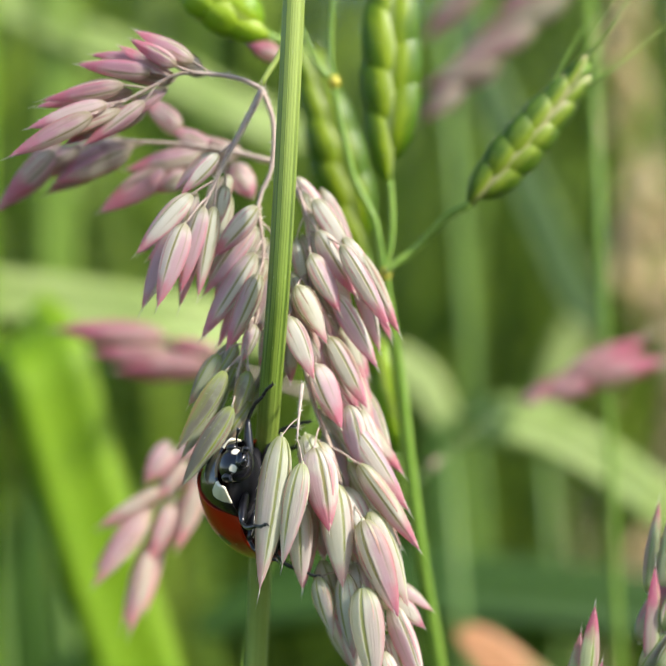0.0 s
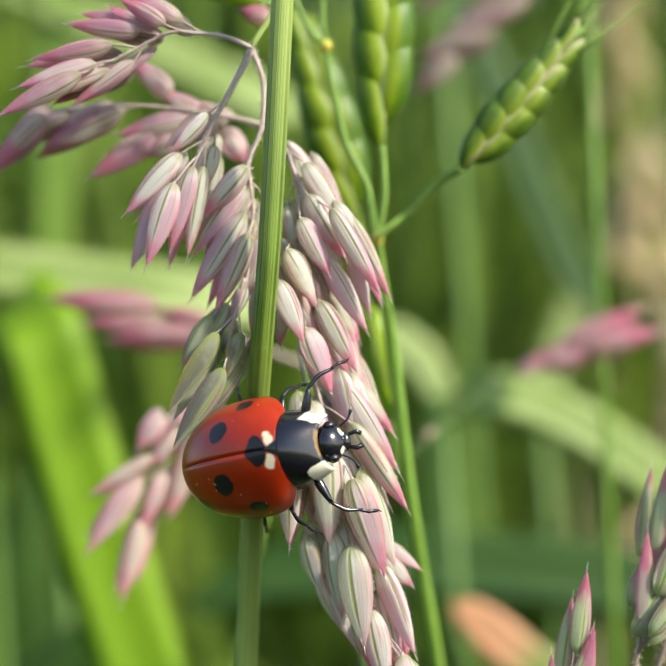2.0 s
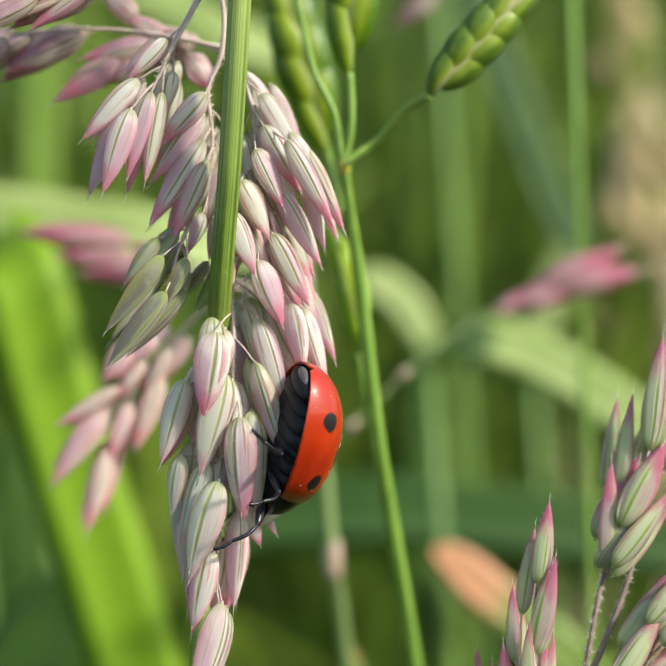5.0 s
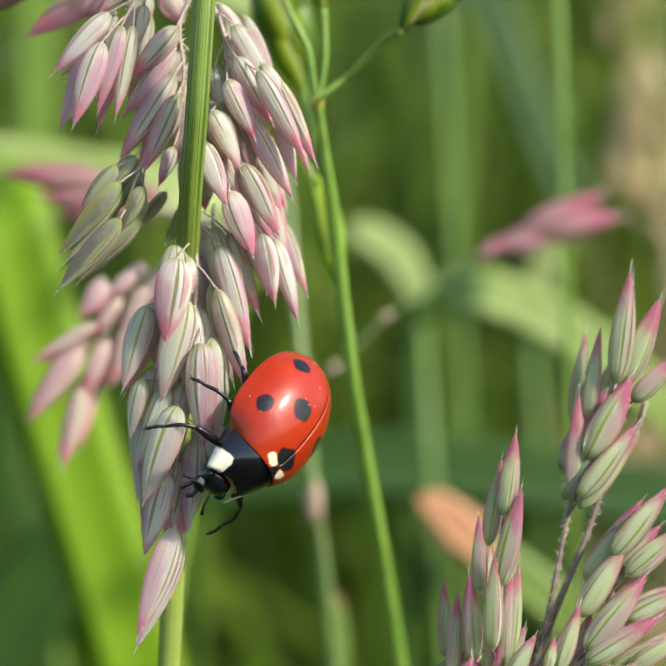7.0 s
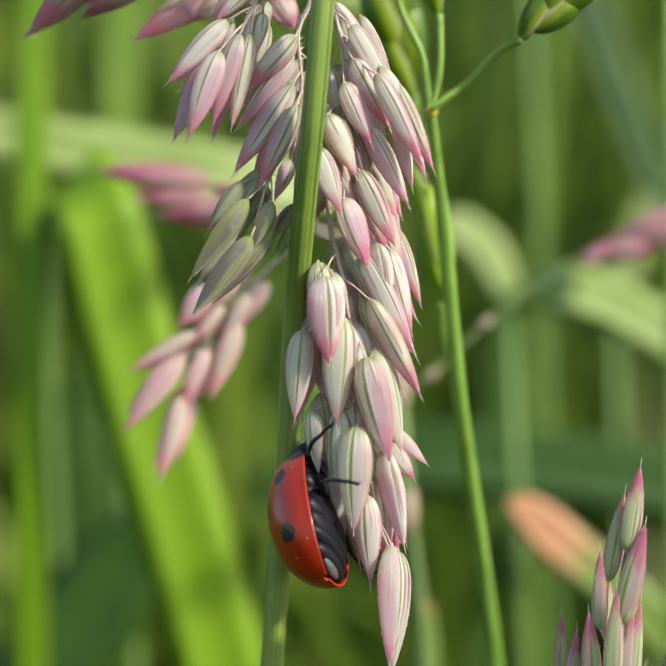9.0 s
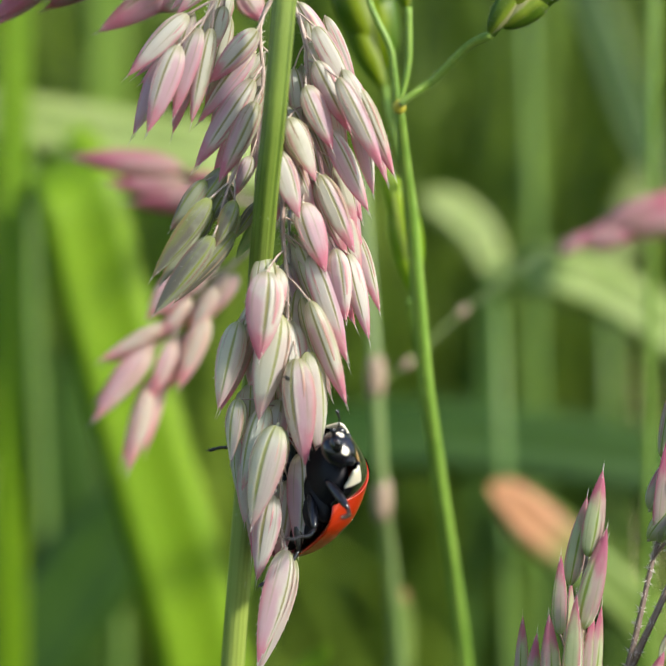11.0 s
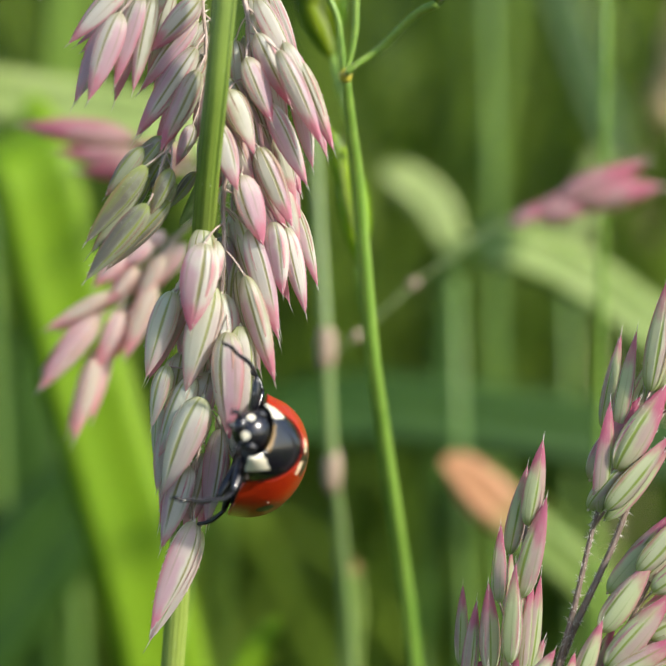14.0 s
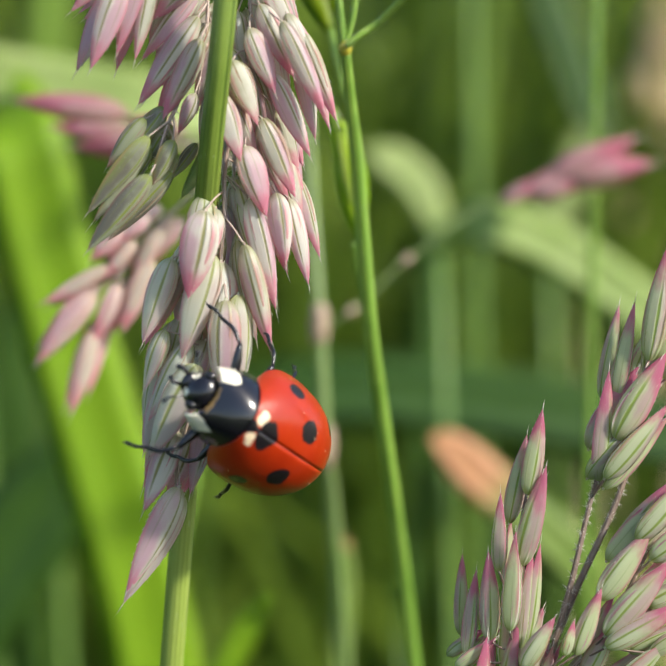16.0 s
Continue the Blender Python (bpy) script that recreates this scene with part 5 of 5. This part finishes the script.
def motions():
    walk(ladybird, [
        (0, pose(-0.00529, 0.09054, 0.49804, 92.4, -25.8, -114.7)),
        (0.5, pose(-0.00495, 0.09006, 0.49890, 77.9, -35.3, -78.8)),
        (1, pose(-0.00499, 0.08966, 0.49856, 87.5, -27.4, -63.9)),
        (1.5, pose(-0.00480, 0.08809, 0.49862, 84.1, -19.2, -36.5)),
        (2, pose(-0.00468, 0.08797, 0.49827, 88.7, -9.6, -36.9)),
        (2.5, pose(-0.00444, 0.08724, 0.49793, 89.1, 17.1, -33.7)),
        (3, pose(-0.00264, 0.08862, 0.49653, 92.1, 40.8, 8.8)),
        (3.2, pose(-0.00183, 0.08772, 0.49608, 90.8, 41.8, 48.5)),
        (3.5, pose(-0.00150, 0.08890, 0.49623, 101.0, 39.3, 71.8)),
        (3.75, pose(-0.00176, 0.08955, 0.49582, 99.1, 39.8, 98.5)),
        (4, pose(-0.00201, 0.09021, 0.49541, 97.7, 41.0, 125.4)),
        (4.25, pose(-0.00201, 0.09021, 0.49541, 97.7, 41.0, 125.4)),
        (5.3, pose(-0.00193, 0.08993, 0.49480, 114.5, 67.5, 123.6)),
        (6.3, pose(-0.00175, 0.08964, 0.49444, 161.0, 83.6, 158.8)),
        (6.5, pose(-0.00185, 0.08964, 0.49419, 161.0, 83.6, 158.8)),
        (6.8, pose(-0.00230, 0.08950, 0.49228, -127.6, 63.5, -141.7)),
        (7, pose(-0.00126, 0.08957, 0.49227, -104.0, 41.6, -132.7)),
        (7.5, pose(-0.00231, 0.08756, 0.49156, -128.7, 33.6, -173.6)),
        (7.8, pose(-0.00432, 0.08934, 0.49072, -134.2, 28.2, -178.8)),
        (7.9, pose(-0.00431, 0.08836, 0.49039, -136.3, 26.2, 151.9)),
        (7.95, pose(-0.00384, 0.08925, 0.49038, -143.2, 10.7, 113.9)),
        (8, pose(-0.00440, 0.09096, 0.48907, -136.8, 18.4, 99.6)),
        (8.5, pose(-0.00367, 0.09058, 0.48900, -123.2, 2.0, 93.1)),
        (8.7, pose(-0.00341, 0.09038, 0.48874, -124.7, -0.3, 89.8)),
        (8.9, pose(-0.00322, 0.09103, 0.48886, -121.0, -25.3, 108.1)),
        (9, pose(-0.00340, 0.09101, 0.48915, -115.4, -40.5, 97.9)),
        (9.2, pose(-0.00356, 0.09087, 0.49015, -116.8, -56.1, 79.0)),
        (10.2, pose(-0.00300, 0.09160, 0.49010, -78.6, -62.2, -26.6)),
        (11.5, pose(-0.00293, 0.09044, 0.49024, -107.3, -18.8, -55.1)),
        (12, pose(-0.00291, 0.09068, 0.49067, -101.8, 5.1, -62.7)),
        (12.5, pose(-0.00293, 0.09068, 0.49033, -100.7, 21.2, -66.4)),
        (13, pose(-0.00294, 0.09110, 0.48990, -104.7, 13.1, -70.8)),
        (13.5, pose(-0.00243, 0.09046, 0.49060, -103.6, -7.2, -67.4)),
        (14, pose(-0.00253, 0.08914, 0.49058, -107.9, -20.1, -79.3)),
        (14.5, pose(-0.00233, 0.08841, 0.49084, -111.1, -20.5, -91.0)),
        (15, pose(-0.00202, 0.08905, 0.49062, -109.2, -37.5, -107.4)),
        (15.5, pose(-0.00210, 0.08821, 0.49065, -111.0, -35.5, -126.4)),
        (16, pose(-0.00223, 0.08850, 0.49051, -111.5, -26.9, -129.6)),
    ])
    for k, (leg, hip, side) in enumerate(legs):
        phase = math.pi * ((k // 2 + k) % 2)
        rows = []
        for i in range(65):
            t = 0.25 * i
            swing = 16 * math.sin(2 * math.pi * t / 1.0 + phase)
            lift = 8 * math.cos(2 * math.pi * t / 1.0 + phase)
            rows.append((t, Matrix.Translation(hip) @ pose(0, 0, 0, side * lift, 0, side * swing)))
        walk(leg, rows)
    sway(upright, [(0, 0, 0, 0), (7, 0, -.05, 0), (9, .25, -.25, 0), (12.5, .27, -.3, 0), (14.5, .2, -.3, 0), (16, .12, -.25, 0)])
    left = [(0, .05, -.12, 0), (1, .1, -.1, 0), (1.5, 0, 0, 0), (2.5, 0, .05, 0), (3.5, -.12, 0, 0), (4, -.14, -.04, 0), (6.5, -.11, -.3, 0), (7.5, 0, -.3, 0),
            (8.5, .15, -.3, 0), (9, .12, -.3, 0), (11.5, 0, -.17, 0), (12.5, -.15, -.17, 0), (13.5, -.03, -.3, 0), (14.5, 0, -.24, 0), (16, -.04, -.17, 0)]
    for b in ("a", "c", "e"):
        sway(boughs[b], left)
    right = [(0, .06, 0, 2), (1.5, 0, 0, 2), (2, 0, -.04, 2), (3.5, -.3, -.4, 2.5), (6.5, -.17, -.38, 3), (7.5, -.1, -.23, 3), (8, -.2, .1, 2.5), (8.5, -.2, .3, 2.5), (9, -.11, .08, 3),
             (11.5, -.07, -.17, 4), (12.5, -.14, -.25, 4.5), (13.5, -.15, -.39, 4.5), (16, -.14, -.4, 4.5)]
    for b in ("f", "f2"):
        sway(boughs[b], right)
    sway(boughs["g"], [(0, -.09, -.12, 0), (1.5, 0, 0, 0), (3.5, -.2, -.2, 1), (6.5, -.9, .0, 8), (7, -1.0, .0, 8), (9, -.4, 0, 3), (11.5, -.3, 0, 3), (12.5, -.4, -.1, 4), (16, -.55, -.1, 5)])
    sway(boughs["h"], [
        (0, 1.02, -0.6, -15.1),
        (1, 0.99, -0.04, -15.8),
        (1.5, 0.99, -0.12, -16.2),
        (2, 1.18, -0.28, -13.4),
        (2.5, 1.35, -0.29, -11.8),
        (3, 0.55, -0.46, -5.4),
        (3.5, 0.15, -0.81, 2.3),
        (4, 0.06, -0.72, 1.6),
        (6.5, -0.56, -0.13, 4.6),
        (7, -0.54, -0.21, 2.8),
        (7.5, -0.42, -0.32, 4.4),
        (8, -0.32, -0.02, -6.1),
        (8.5, -0.16, 0.05, -10.6),
        (9, 0.31, -0.11, -9.6),
        (11.5, -0.01, 0.11, -0.5),
        (12.5, 0, 0, 0),
        (14.5, 0.04, -0.21, 2.7),
        (16, 0.02, -0.07, 3.7),
    ])
    sway(boughs["m"], [(0, 0, 0, 0, 0), (0.2, 0, 0, -3, 0), (0.4, .1, -.1, -9, .3), (0.6, .15, -.1, -14, 1), (1, .2, 0, -17, 2), (1.5, .3, .1, -18, 4), (2, .3, .1, -18, 6), (2.5, .3, .1, -17, 7), (3, -.1, 0, -13, 7.5),
                      (3.5, -.5, -.2, -9, 7.5), (4, -.5, -.1, -8, 7), (6.5, -.8, .4, -7, 6), (7.5, -.8, .3, -7, 6), (8, -.8, .5, -12, 5), (8.5, -.7, .6, -15, 5), (9, -.5, .5, -14, 5), (11.5, -.7, .6, -10, 5), (16, -.7, .5, -9, 5)])
    sway(boughs["k"], [
        (0, 3.98, -0.31, -24.1),
        (1, 4.08, 0.29, -25.3),
        (1.5, 4.16, 0.22, -26.1),
        (2, 3.82, -0.06, -24.5),
        (2.5, 3.67, -0.13, -20.2),
        (3, 1.61, -0.45, -13.8),
        (3.5, -0.31, -0.78, -6.9),
        (4, -0.25, -0.71, -3.8),
        (6.5, -1.48, -0.06, 1.6),
        (7, -1.1, -0.17, 2),
        (7.5, -1.3, -0.25, 1.7),
        (8, 0.88, 0.01, -13.5),
        (8.5, 1.93, 0.17, -18.4),
        (9, 2.2, -0.02, -17),
        (11.5, 0.09, 0.1, -2.3),
        (12.5, 0, 0, 0),
        (14.5, -0.49, -0.18, 3.9),
        (16, -0.7, -0.02, 7.7),
    ])


motions()
